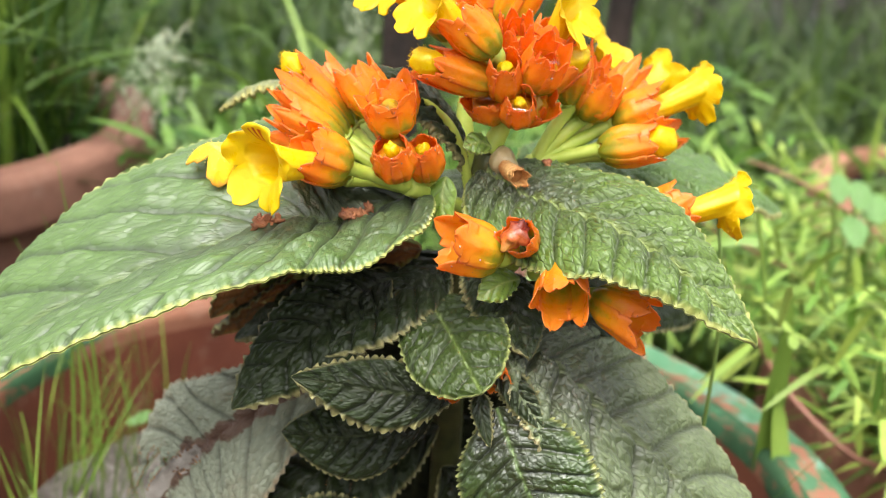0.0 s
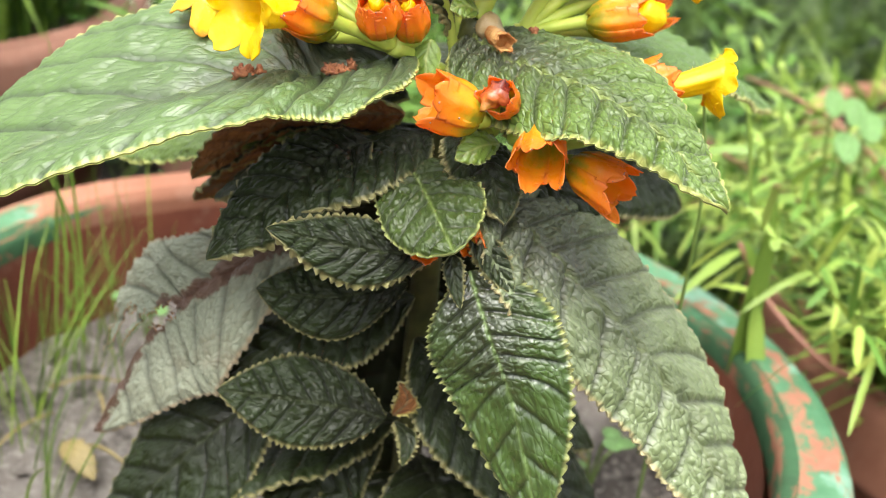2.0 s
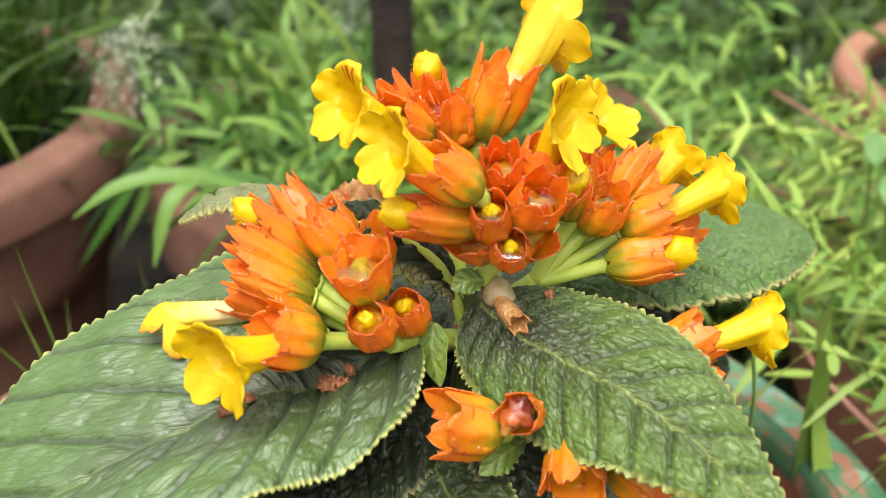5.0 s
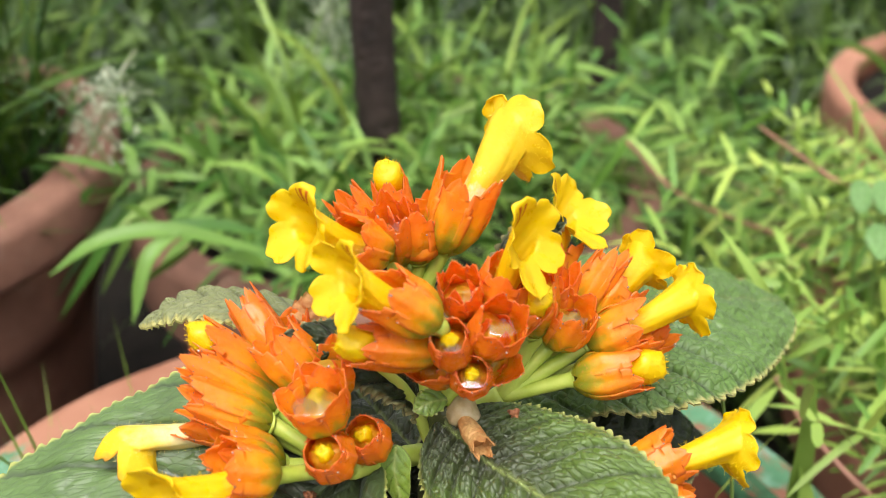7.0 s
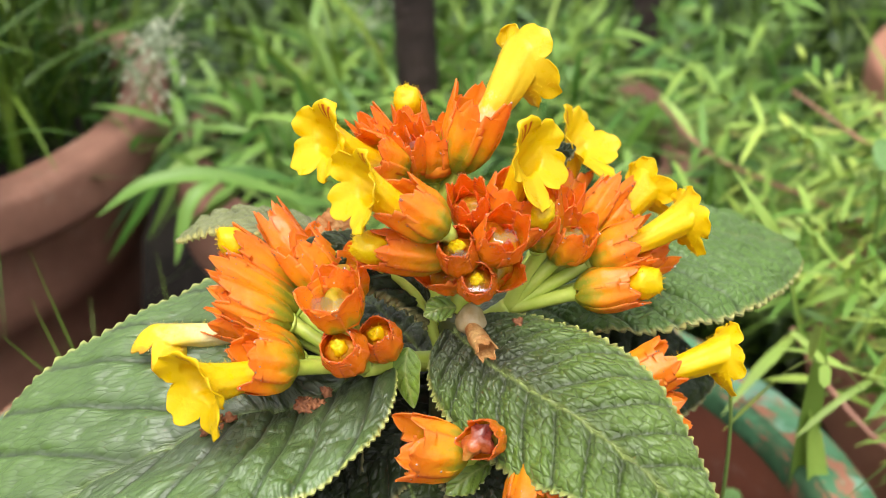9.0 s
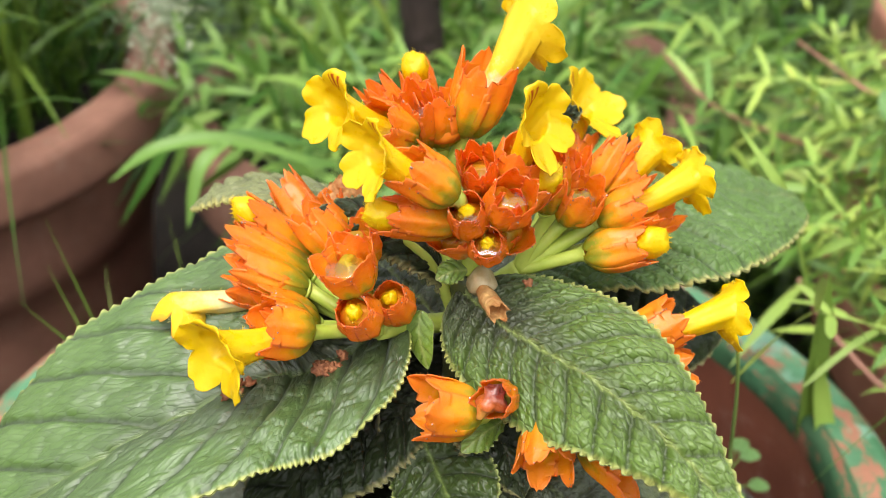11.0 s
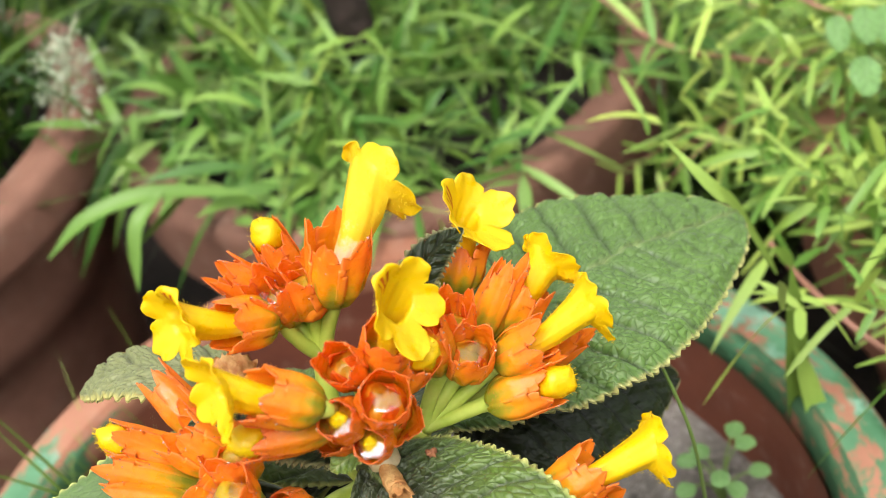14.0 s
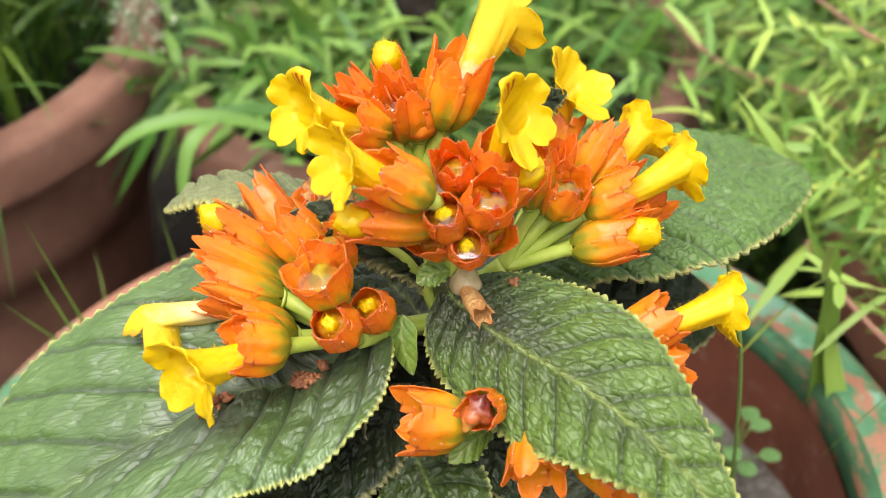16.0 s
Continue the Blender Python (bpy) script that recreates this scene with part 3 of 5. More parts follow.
def corolla_mesh(name, start, face, parent, material, rng, label="", tube_r=0.0029, spread=0.0098, droop=0.0, hairs=320, up=(0, 0, 1), curl=0.0, aim=None, cleft=0.42, funnel=1.0, twist=0.0):
    """A tube that widens into an oblique mouth with five round, wavy lobes, with fine hairs outside."""
    start, face = np.asarray(start, float), np.asarray(face, float)
    axis = face - start
    length = np.linalg.norm(axis)
    a = unit(axis)
    s = unit(np.asarray(up, float) - (np.asarray(up, float) @ a) * a)
    t = np.cross(a, s)
    aim = a if aim is None else unit(aim)
    s2 = unit(np.array([0, 0, 1.0]) - aim[2] * aim + 0.25 * (s - (s @ aim) * aim))
    t2 = np.cross(aim, s2)
    s2, t2 = s2 * math.cos(twist) + t2 * math.sin(twist), t2 * math.cos(twist) - s2 * math.sin(twist)
    na, n1, n2 = 120, 20, 16
    th = np.linspace(0, 2 * np.pi, na, endpoint=False)
    which = ((th + np.pi / 5) / (2 * np.pi) * 5).astype(int) % 5
    saw = np.abs(np.sin(2.5 * (th + np.pi / 5)))
    round_ = np.clip(saw, 0, 1) ** 0.55
    bend = (rng.normal(0.0, 0.14, 5) + np.array([0.30, 0.05, -0.12, 0.05, 0.30]) + curl)[which] * saw ** 0.7
    size = (np.array([0.92, 1.02, 1.14, 1.05, 0.92]) + rng.normal(0, 0.06, 5))[which]
    wave = rng.uniform(0, 6.28, 6)
    mouth_r = tube_r * 1.55 * funnel
    rows, tone = [], []
    for i in range(n1):
        f = i / (n1 - 1)
        r = np.interp(f, [0, 0.25, 0.6, 0.85, 1], [tube_r * 0.62, tube_r * 0.8, tube_r * 1.05, tube_r + (mouth_r - tube_r) * 0.5, mouth_r])
        rr = r * (1 + 0.05 * np.cos(5 * th) * f + 0.05 * np.sin(2 * th + wave[3]) * f + 0.03 * np.sin(3 * th + f * 4 + wave[4]) + 0.012 * np.cos(11 * th + wave[5]))
        g = max(0.0, (f - 0.4) / 0.6) ** 1.5
        sg, tg = unit(s * (1 - g) + s2 * g), unit(t * (1 - g) + t2 * g)
        sag = -0.0011 * math.sin(math.pi * f) * np.array([0, 0, 1.0])
        rows.append(start + a * length * f * 0.80 + sag + rr[:, None] * (np.cos(th)[:, None] * sg + np.sin(th)[:, None] * tg))
        tone.append(np.full(na, 0.5 * f))
    for i in range(1, n2 + 1):
        f = i / n2
        ext = (spread - mouth_r) * size * (cleft + (1 - cleft) * round_)
        ext = ext * (1 + 0.05 * f ** 2 * np.sin(th * 17 + wave[2]) * np.cos(th * 6 + wave[0]))
        r = mouth_r + ext * math.sin(f * 1.35) / math.sin(1.35)
        back = ext * (1.05 * f - (0.35 + bend) * f ** 2.2)
        back = back + 0.0006 * f * np.sin(th * 5 + wave[0]) + 0.00045 * f * f * np.sin(th * 13 + wave[1]) + 0.0005 * f * (saw - 0.5)
        p = start + a * length * 0.80 + back[:, None] * aim + r[:, None] * (np.cos(th)[:, None] * s2 + np.sin(th)[:, None] * t2)
        p[:, 2] -= droop * f ** 1.5 * ext / max(spread - mouth_r, 0.001)
        rows.append(p)
        tone.append(np.full(na, 0.5 + 0.5 * f))
    outer = np.array(rows)
    n = len(rows)
    d_u = unit(np.gradient(outer, axis=0))
    d_t = unit(np.roll(outer, -1, 1) - np.roll(outer, 1, 1))
    nrm = unit(np.cross(d_t, d_u))
    inner = outer - nrm * 0.00028
    st = np.zeros((n, na))
    for line in (-0.26, -0.09, 0.12):
        st[n1 - 2:n1 + 9, :] = np.maximum(st[n1 - 2:n1 + 9, :], (np.abs((th + np.pi + line) % (2 * np.pi) - np.pi) < 0.04)[None, :] * 0.9)
    verts = [outer.reshape(-1, 3), inner.reshape(-1, 3)]
    tones = np.concatenate([np.array(tone).ravel()] * 2)
    streaks = np.concatenate([np.zeros(n * na), st.ravel()])
    faces = [grid_faces(n, na, True), grid_faces(n, na, True, n * na, True)]
    r1 = (n - 1) * na + np.arange(na)
    r2 = (n - 1) * na + (np.arange(na) + 1) % na
    faces.append(np.stack([r1, r2, r2 + n * na, r1 + n * na], 1))
    i, j = rng.integers(3, n, hairs), rng.integers(0, na, hairs)
    extra = fuzz(outer[i, j], nrm[i, j], rng, 0.0005, 0.0012, 0.00004)
    k = 2 * n * na + np.arange(hairs) * 4
    verts.append(extra)
    tones, streaks = np.concatenate([tones, np.full(hairs * 4, 0.4)]), np.concatenate([streaks, np.zeros(hairs * 4)])
    faces.append(np.stack([k, k + 1, k + 2, k + 3], 1))
    return mesh_ob(name, np.vstack(verts), np.vstack(faces), material, parent, label, {"along": tones, "streak": streaks})


def blob_mesh(name, centre, axis, size, parent, material, rng, label="", stretch=1.3, lump=0.12, hairs=0):
    """An uneven rounded body, such as a bud's tip, a crumb or a drop."""
    a, s, t = frame_of(axis, rng.uniform(0, 6))
    nh, na = 12, 18
    ph = np.linspace(0.02, np.pi - 0.02, nh)
    th = np.linspace(0, 2 * np.pi, na, endpoint=False)
    off = rng.uniform(0, 50)
    v = []
    for p in ph:
        for q in th:
            d = math.sin(p) * math.cos(q) * s + math.sin(p) * math.sin(q) * t + stretch * math.cos(p) * a
            v.append(np.asarray(centre) + d * size * (1 + lump * noise.noise((d[0] * 1.7 + off, d[1] * 1.7, d[2] * 1.7)) * 2))
    f = grid_faces(nh, na, True, flip=True)
    v = np.array(v)
    along = np.repeat(0.6 - 0.4 * np.cos(ph), na)
    if hairs:
        i = rng.integers(0, len(v), hairs)
        d = unit(v[i] - np.asarray(centre))
        side = unit(np.cross(d, rng.normal(size=(hairs, 3)))) * 0.00006
        ln = rng.uniform(0.0005, 0.001, hairs)[:, None]
        k = len(v) + np.arange(hairs) * 4
        v = np.vstack([v, np.stack([v[i] - side, v[i] + side, v[i] + d * ln + side * 0.4, v[i] + d * ln - side * 0.4], 1).reshape(-1, 3)])
        f = np.vstack([f, np.stack([k, k + 1, k + 2, k + 3], 1)])
        along = np.concatenate([along, np.full(hairs * 4, 0.4)])
    caps = [list(range(na)), list(range((nh - 1) * na + na - 1, (nh - 1) * na - 1, -1))]
    return mesh_ob(name, v, [tuple(q) for q in f] + [tuple(c) for c in caps], material, parent, label, {"along": along, "streak": np.zeros(len(v))})


def strips(name, start, way, length, width, sag, material, parent=None, label="", segs=7, shape="grass", fold=0.25, rng=None):
    """Many narrow curved blades in one mesh: start, way (directions), length, width and sag (how far each one bends down)."""
    n = len(start)
    f = np.linspace(0, 1, segs + 1)
    way = unit(way)
    flat = way * np.array([1, 1, 0.0])
    flat = unit(flat + 1e-6)
    pos = start[:, None] + way[:, None] * (length[:, None] * f)[..., None]
    bend = (sag[:, None] * length[:, None] * f ** 2)
    pos = pos + flat[:, None] * (bend * 0.45)[..., None]
    pos[..., 2] -= bend * 0.85
    if shape == "grass":
        w = np.interp(f, [0, 0.15, 0.6, 1], [0.55, 1, 0.85, 0.04])
    elif shape == "needle":
        w = np.interp(f, [0, 0.1, 0.8, 1], [0.4, 1, 0.9, 0.15])
    else:
        w = np.interp(f, [0, 0.08, 0.3, 0.55, 0.8, 1], [0.12, 0.35, 0.95, 0.95, 0.5, 0.03])
    tang = unit(np.gradient(pos, axis=1))
    roll = (rng or np.random.default_rng(3)).normal(0, 0.5, (n, 1, 3))
    side = unit(np.cross(tang, np.array([0, 0, 1.0]) + roll))
    nrm = np.cross(side, tang)
    half = (width[:, None] * w * 0.5)[..., None]
    mid = pos - nrm * half * fold
    v = np.stack([pos - side * half, mid, pos + side * half], 2).reshape(-1, 3)
    base = (np.arange(n) * (segs + 1) * 3)[:, None, None]
    k = (np.arange(segs) * 3)[None, :, None] + base
    q = np.stack([np.stack([k[..., 0], k[..., 0] + 1, k[..., 0] + 4, k[..., 0] + 3], -1), np.stack([k[..., 0] + 1, k[..., 0] + 2, k[..., 0] + 5, k[..., 0] + 4], -1)], 2).reshape(-1, 4)
    return mesh_ob(name, v, q, material, parent, label)


# ---- ground ----
def ground_sheet():
    """One sheet, finely uneven near the pots and reaching the horizon."""
    r = np.concatenate([np.linspace(0.02, 3, 50), np.geomspace(3.3, 400, 22)])
    a = np.linspace(0, 2 * np.pi, 72, endpoint=False)
    v = [(0.0, 0.6, 0.0)]
    for k in r:
        for b in a:
            x, y = k * math.cos(b), 0.6 + k * math.sin(b)
            v.append((x, y, 0.012 * noise.noise((x * 6, y * 6, 2.0)) * min(1, 30 / k)))
    f = [(0, 1 + i, 1 + (i + 1) % 72) for i in range(72)]
    f += [tuple(q) for q in grid_faces(len(r), 72, True, 1, True)]
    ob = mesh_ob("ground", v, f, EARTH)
    return tagged(ob, "garden earth under the pots, darkened for the shade there", "ground", kind="structure")


ground_sheet()


def unseen_wall():
    """Closes the place behind the walk: a low unseen wall, added to block light."""
    bm = bmesh.new()
    bmesh.ops.create_cube(bm, size=1.0)
    bmesh.ops.scale(bm, vec=(9.0, 0.2, 1.2), verts=bm.verts)
    bmesh.ops.translate(bm, vec=(0, -4.2, 0.58), verts=bm.verts)
    bmesh.ops.bevel(bm, geom=list(bm.edges), offset=0.012, segments=2, affect="EDGES")
    me = bpy.data.meshes.new("added_wall_south")
    bm.to_mesh(me)
    me.materials.append(PLASTER)
    tagged(new("added_wall_south", me), "plain unseen wall added to block light", "wall", kind="structure")


unseen_wall()


# ---- flower pots ----
def turned(name, centre, profile, material, parent, seed, painted=None, wobble=0.012, sides=96):
    """A body of revolution from (radius, height) pairs, slightly out of true."""
    cx, cy = centre
    a = np.linspace(0, 2 * np.pi, sides, endpoint=False)
    v, tone, swirl, across = [], [], [], []
    for i, (r, z) in enumerate(profile):
        for b in a:
            k = r * (1 + wobble * noise.noise((math.cos(b) * 1.6 + seed, math.sin(b) * 1.6, z * 5)))
            v.append((cx + k * math.cos(b), cy + k * math.sin(b), z + 0.0025 * noise.noise((math.cos(b) * 2, math.sin(b) * 2, seed + 7.0))))
            swirl.append(((b + math.pi / 2) % (2 * math.pi)) * 0.18)
            across.append(i * 0.0035 + seed)
            tone.append(painted[i] * (0.68 + 0.30 * math.cos(b) + 0.62 * math.exp(-((b - 2.72) / 0.25) ** 2)) if painted else 0.0)
    f = grid_faces(len(profile), sides, True)
    return mesh_ob(name, v, f, material, parent, attrs={"painted": tone, "swirl": swirl, "across": across})


def arc(cx, cz, r, a0, a1, n=7):
    return [(cx + r * math.cos(radians(a)), cz + r * math.sin(radians(a))) for a in np.linspace(a0, a1, n)]


def pot(name_label, centre, radius, height, material, seed, lip=0.03, tall=0.045, soil_drop=0.03, earth=SOIL, paint=False):
    root = tagged(new("flower_pot"), name_label, "flower pot", "garden pots")
    root.location = (centre[0], centre[1], 0)
    c = (0, 0)
    foot = radius * 0.66
    r_in = radius - lip
    body = [(0.001, 0.004), (foot * 0.9, 0.003), (foot, 0.012)]
    for k in np.concatenate([np.linspace(0.1, 0.745, 7), np.linspace(0.76, 1, 5)]):
        body.append((foot + (radius - 0.022 - foot) * k ** 0.85 + (0.005 if k > 0.75 else 0.0), 0.012 + (height - tall - 0.012) * k))
    turned("pot_wall", c, body, material, root, seed)
    e = 0.009
    rim = [(radius - 0.024, height - tall - 0.004), (radius - 0.012, height - tall - 0.003)]
    rim += arc(radius - e, height - tall + e, e, -80, 0, 5)
    rim += arc(radius - e, height - e, e, 0, 90, 6)
    rim += [(radius - lip * 0.5, height - 0.001), (r_in + 0.0072, height - 0.0012)]
    lip_edge = [(r_in + 0.0072, height - 0.0012)] + arc(r_in + e * 0.6, height - e * 0.6 - 0.001, e * 0.6, 90, 180, 5) + [(r_in - 0.0005, height - 0.016)]
    marks = [0.25] * 2 + [0.6] * 5 + [0.92] * 6 + [0.90, 0.86]
    turned("inner_lip", c, lip_edge, LIP_PAINT if paint else material, root, seed + 3, [0.92] * len(lip_edge) if paint else None)
    turned("inner_wall", c, [(r_in - 0.0035, height - 0.010), (r_in - 0.003, height - 0.04), (r_in - 0.012, height - 0.13)], CLAY_INNER, root, seed + 3)
    turned("rim", c, rim, material, root, seed + 3, marks if paint else None)
    soil_r = r_in - 0.004
    rr = np.linspace(0, soil_r, 30)
    a = np.linspace(0, 2 * np.pi, 80, endpoint=False)
    v = []
    for k in rr:
        for b in a:
            x, y = centre[0] + k * math.cos(b), centre[1] + k * math.sin(b)
            lump = 0.010 * noise.noise((x * 18 + seed, y * 18, 0)) + 0.005 * noise.noise((x * 60, y * 60, seed)) + 0.0025 * noise.noise((x * 170, y * 170, seed))
            v.append((x, y, height - soil_drop + lump * min(1.0, (soil_r - k) / 0.02 + 0.3)))
    so = mesh_ob("potting_soil", v, grid_faces(30, 80, True, flip=True), earth)
    tagged(so, "uneven sandy soil filling a clay pot" if earth is SOIL else "dark soil filling a clay pot", "soil", "soil in the pots")
    return root


OWN, OWN_R, OWN_Z = (-0.008, 0.372), 0.197, 0.288
pot("round terracotta pot with a flat rim and worn green paint", OWN, OWN_R, OWN_Z, CLAY_PAINT, 1.0, 0.0285, 0.05, 0.060, SOIL, True)
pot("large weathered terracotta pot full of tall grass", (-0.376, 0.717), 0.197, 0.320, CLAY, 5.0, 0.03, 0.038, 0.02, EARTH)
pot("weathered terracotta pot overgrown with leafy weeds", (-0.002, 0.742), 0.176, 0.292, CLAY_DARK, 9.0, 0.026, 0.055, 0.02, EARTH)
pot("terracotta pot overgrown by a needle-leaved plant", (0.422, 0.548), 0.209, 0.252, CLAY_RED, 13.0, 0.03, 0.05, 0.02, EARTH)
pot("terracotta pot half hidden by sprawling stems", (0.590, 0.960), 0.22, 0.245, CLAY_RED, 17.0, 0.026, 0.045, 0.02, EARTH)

# ---- the flowering plant ----
plant = tagged(new("flowering_plant"), "leafy plant with orange calyces and yellow tubular flowers", "plant")
plant.location = (0, 0, 0)
SOILZ = OWN_Z - 0.060
tube("main_stem", [(0.022, 0.318, SOILZ - 0.02), (0.018, 0.310, 0.32), (0.016, 0.302, 0.39), (0.020, 0.2955, 0.442)], [0.0055, 0.005, 0.0042, 0.0038], STEM_LOW, plant, "stout green stem", 14, 40)
HUB_L, HUB_R, HUB_C, HUB_T, MAIN = (-0.0018, 0.279, 0.4353), (0.0338, 0.3007, 0.4386), (0.0235, 0.2967, 0.4521), (0.0135, 0.313, 0.457), (0.020, 0.2955, 0.442)
tube("flower_stalk", [(0.014, 0.297, 0.424), (0.007, 0.290, 0.429), HUB_L], [0.0028, 0.0024, 0.0026], STEM, plant, "", 10, 14)
tube("flower_stalk", [(0.020, 0.297, 0.434), (0.028, 0.300, 0.435), HUB_R], [0.003, 0.0026, 0.0028], STEM, plant, "", 10, 14)
tube("flower_stalk", [MAIN, (0.0222, 0.2962, 0.447), HUB_C], [0.0032, 0.0026, 0.0028], STEM, plant, "", 10, 14)
tube("flower_stalk", [(0.016, 0.299, 0.434), (0.013, 0.306, 0.447), HUB_T], [0.003, 0.0024, 0.0026], STEM, plant, "", 10, 14)

frng = np.random.default_rng(11)


def beads(body, v, count=24):
    """Tiny beads of rain clinging to the sepals, most of them along their edges."""
    pick = frng.choice(np.arange(len(v)), count, replace=False)
    verts, faces = [], []
    ph = np.linspace(0.05, np.pi - 0.05, 6)
    th = np.linspace(0, 2 * np.pi, 9, endpoint=False)
    ball = np.stack([np.outer(np.sin(ph), np.cos(th)), np.outer(np.sin(ph), np.sin(th)), np.outer(np.cos(ph), np.ones(9))], -1).reshape(-1, 3)
    for i in pick:
        verts.append(v[i] + ball * min(0.00032, 0.00010 + frng.exponential(0.00006)))
        faces.append(grid_faces(6, 9, True, (len(verts) - 1) * 54, True))
    mesh_ob("moisture", np.vstack(verts), np.vstack(faces), DEW_GLINT, body, "tiny beads of rain, made pale for their glint")


def pool(body, at, axis, radius):
    """A flat, ragged puddle of rain held between the sepals, its top nearly level."""
    n = unit(np.array([0, 0, 1.0]) * 0.6 + np.asarray(axis) * 0.6)
    a, s, t = frame_of(n, frng.uniform(0, 6))
    th = np.linspace(0, 2 * np.pi, 40, endpoint=False)
    edge = radius * (1 + 0.07 * np.sin(2 * th + frng.uniform(0, 6)) + 0.07 * np.sin(3 * th + frng.uniform(0, 6)) + 0.04 * np.sin(7 * th))
    rows = [at + (edge * f)[:, None] * (np.cos(th)[:, None] * s + np.sin(th)[:, None] * t) + a * radius * h for f, h in ((0.02, 0.03), (0.45, 0.02), (0.8, 0.0), (0.96, -0.02), (1.0, -0.05))]
    mesh_ob("water_drop", np.vstack(rows), [tuple(q) for q in grid_faces(5, 40, True, flip=True)] + [tuple(range(40))], FILM, body, "clear water held in the calyx")


KINDS = {"open": (0.64, 0.86, 0.0), "tube": (0.70, 0.90, 0.0), "spiky": (0.66, 0.84, 0.0), "bud": (0.72, 0.86, -0.03), "cup": (0.80, 0.74, -0.06)}


def flower(base, mouth, hub, face=None, deep=False, kind="open", drop=False, fat=1.0, flare=None, wilt=False, skin=None, spread=0.0100, up=(0, 0, 1), curl=0.0, tube_r=0.0032, aim=None, cleft=0.42, petal=None, cut=None, funnel=1.0, blunt=1.5, nips=2, twist=0.0):
    """One flower of the plant on its stalk: five sepals, and where they show a corolla, a bud's tip or a drop of water."""
    base, mouth = np.asarray(base, float), np.asarray(mouth, float)
    along, s, t = frame_of(mouth - base, frng.uniform(0, 6.28))
    length = np.linalg.norm(mouth - base)
    skin = skin or (CALYX_DEEP if deep else CALYX)
    free, wide, lean = KINDS[kind]
    free, wide = cut or free, flare or wide
    radius = 0.0068 * fat
    hub = np.asarray(hub, float)
    body = tube("flower", [hub, hub + (base - hub) * 0.5 + along * 0.001, base - along * 0.0008, base + along * length * 0.05], [0.0021, 0.0018, 0.0019, min(0.0028, radius * 0.5)], STEM, plant, "", 10, 16)
    skins = []
    if kind == "cup":
        blunt, nips = 2.6, 3
    for k, layer in enumerate((1.0, -1.0, 0.6, -0.6, 0.0)):
        ob, outer = sepal_mesh(base, along, s, t, k * 1.2566 + frng.normal(0, 0.05), length * (1.08 if kind != "cup" else 1.0) * frng.uniform(0.93, 1.07), radius, wide * frng.uniform(0.93, 1.07), free, lean + frng.normal(0, 0.07), layer, skin, body, frng, blunt=blunt, nips=nips)
        skins.append(np.vstack([outer[12:].reshape(-1, 3)] + [outer[14:, 0], outer[14:, -1]] * 6))
    if face is not None:
        start = base + along * length * 0.35
        if aim is None:
            aim = unit(np.asarray(face) - start) * 0.5 + unit(np.array([face[0] - 0.022, face[1] - 0.300, 0.0])) * 0.8
        corolla_mesh("corolla", start, face, body, YELLOW_WILT if wilt else petal or YELLOW, frng, "wilted pale yellow corolla" if wilt else "bright yellow hairy corolla", 0.0030 if wilt else tube_r, 0.0098 if wilt else spread, 0.005 if wilt else 0.0008, 420, up, curl, aim, cleft, funnel, twist)
    if kind == "bud":
        blob_mesh("bud_tip", base + along * (length + 0.0008), along, 0.0042 * fat ** 0.7, body, YELLOW, frng, "fuzzy yellow bud tip", 1.2, 0.14, 320)
    if kind == "cup":
        blob_mesh("inner_bud", base + along * length * 0.50, along, radius * 0.70, body, skin, frng, "", 0.9, 0.16)
        blob_mesh("bud_tip", base + along * length * 0.78, along, 0.0022 * fat, body, YELLOW, frng, "fuzzy yellow bud tip", 1.2, 0.2, 60)
    if drop and kind != "cup" or kind in ("open", "spiky") and face is None and not cut and not flare:
        blob_mesh("inner_bud", base + along * length * 0.42, along, radius * 0.78, body, skin, frng, "", 0.8, 0.25)
    if kind in ("open", "spiky") and face is None and not cut and not flare:
        for k in range(3):
            sepal_mesh(base, along, s, t, k * 2.0944 + 0.4, length * (0.80 if drop else 0.96) * frng.uniform(0.94, 1.04), radius * 0.80, 0.46, 0.60, frng.normal(-0.04, 0.05), 0.0, skin, body, frng, blunt=1.4, nips=1)
    beads(body, np.vstack(skins))
    if drop:
        pool(body, base + along * length * (0.84 if kind == "cup" else 0.78), along, radius * (0.9 if kind == "cup" else 0.62) * wide)
    return body


# front cluster
flower((0.0184, 0.2823, 0.4713), (0.0059, 0.2806, 0.4820), HUB_C, (-0.0030, 0.2810, 0.4865), kind="tube", aim=(-0.75, -0.5, 0.15))
flower((0.0070, 0.3109, 0.4733), (-0.0025, 0.3027, 0.4816), HUB_T, (-0.0145, 0.3020, 0.4880), kind="tube", aim=(-0.68, -0.6, 0.2))
flower((0.0196, 0.2864, 0.4624), (0.0018, 0.2804, 0.4681), HUB_C, deep=True, kind="bud", fat=0.88)
flower((0.0215, 0.2880, 0.4590), (0.0206, 0.2790, 0.4708), HUB_C, deep=True, kind="cup", fat=0.84, drop=True)
flower((0.0260, 0.2880, 0.4530), (0.0253, 0.2780, 0.4615), HUB_C, deep=True, kind="cup", fat=0.78, drop=True)
flower((0.0287, 0.2875, 0.4618), (0.0326, 0.2793, 0.4752), HUB_C, deep=True, drop=True, fat=0.95)
flower((0.0311, 0.2946, 0.4600), (0.0398, 0.2940, 0.4692), HUB_C, deep=True, kind="bud", fat=0.75)
flower((0.0246, 0.2955, 0.4658), (0.0229, 0.2868, 0.4800), HUB_C, deep=True, fat=0.78)
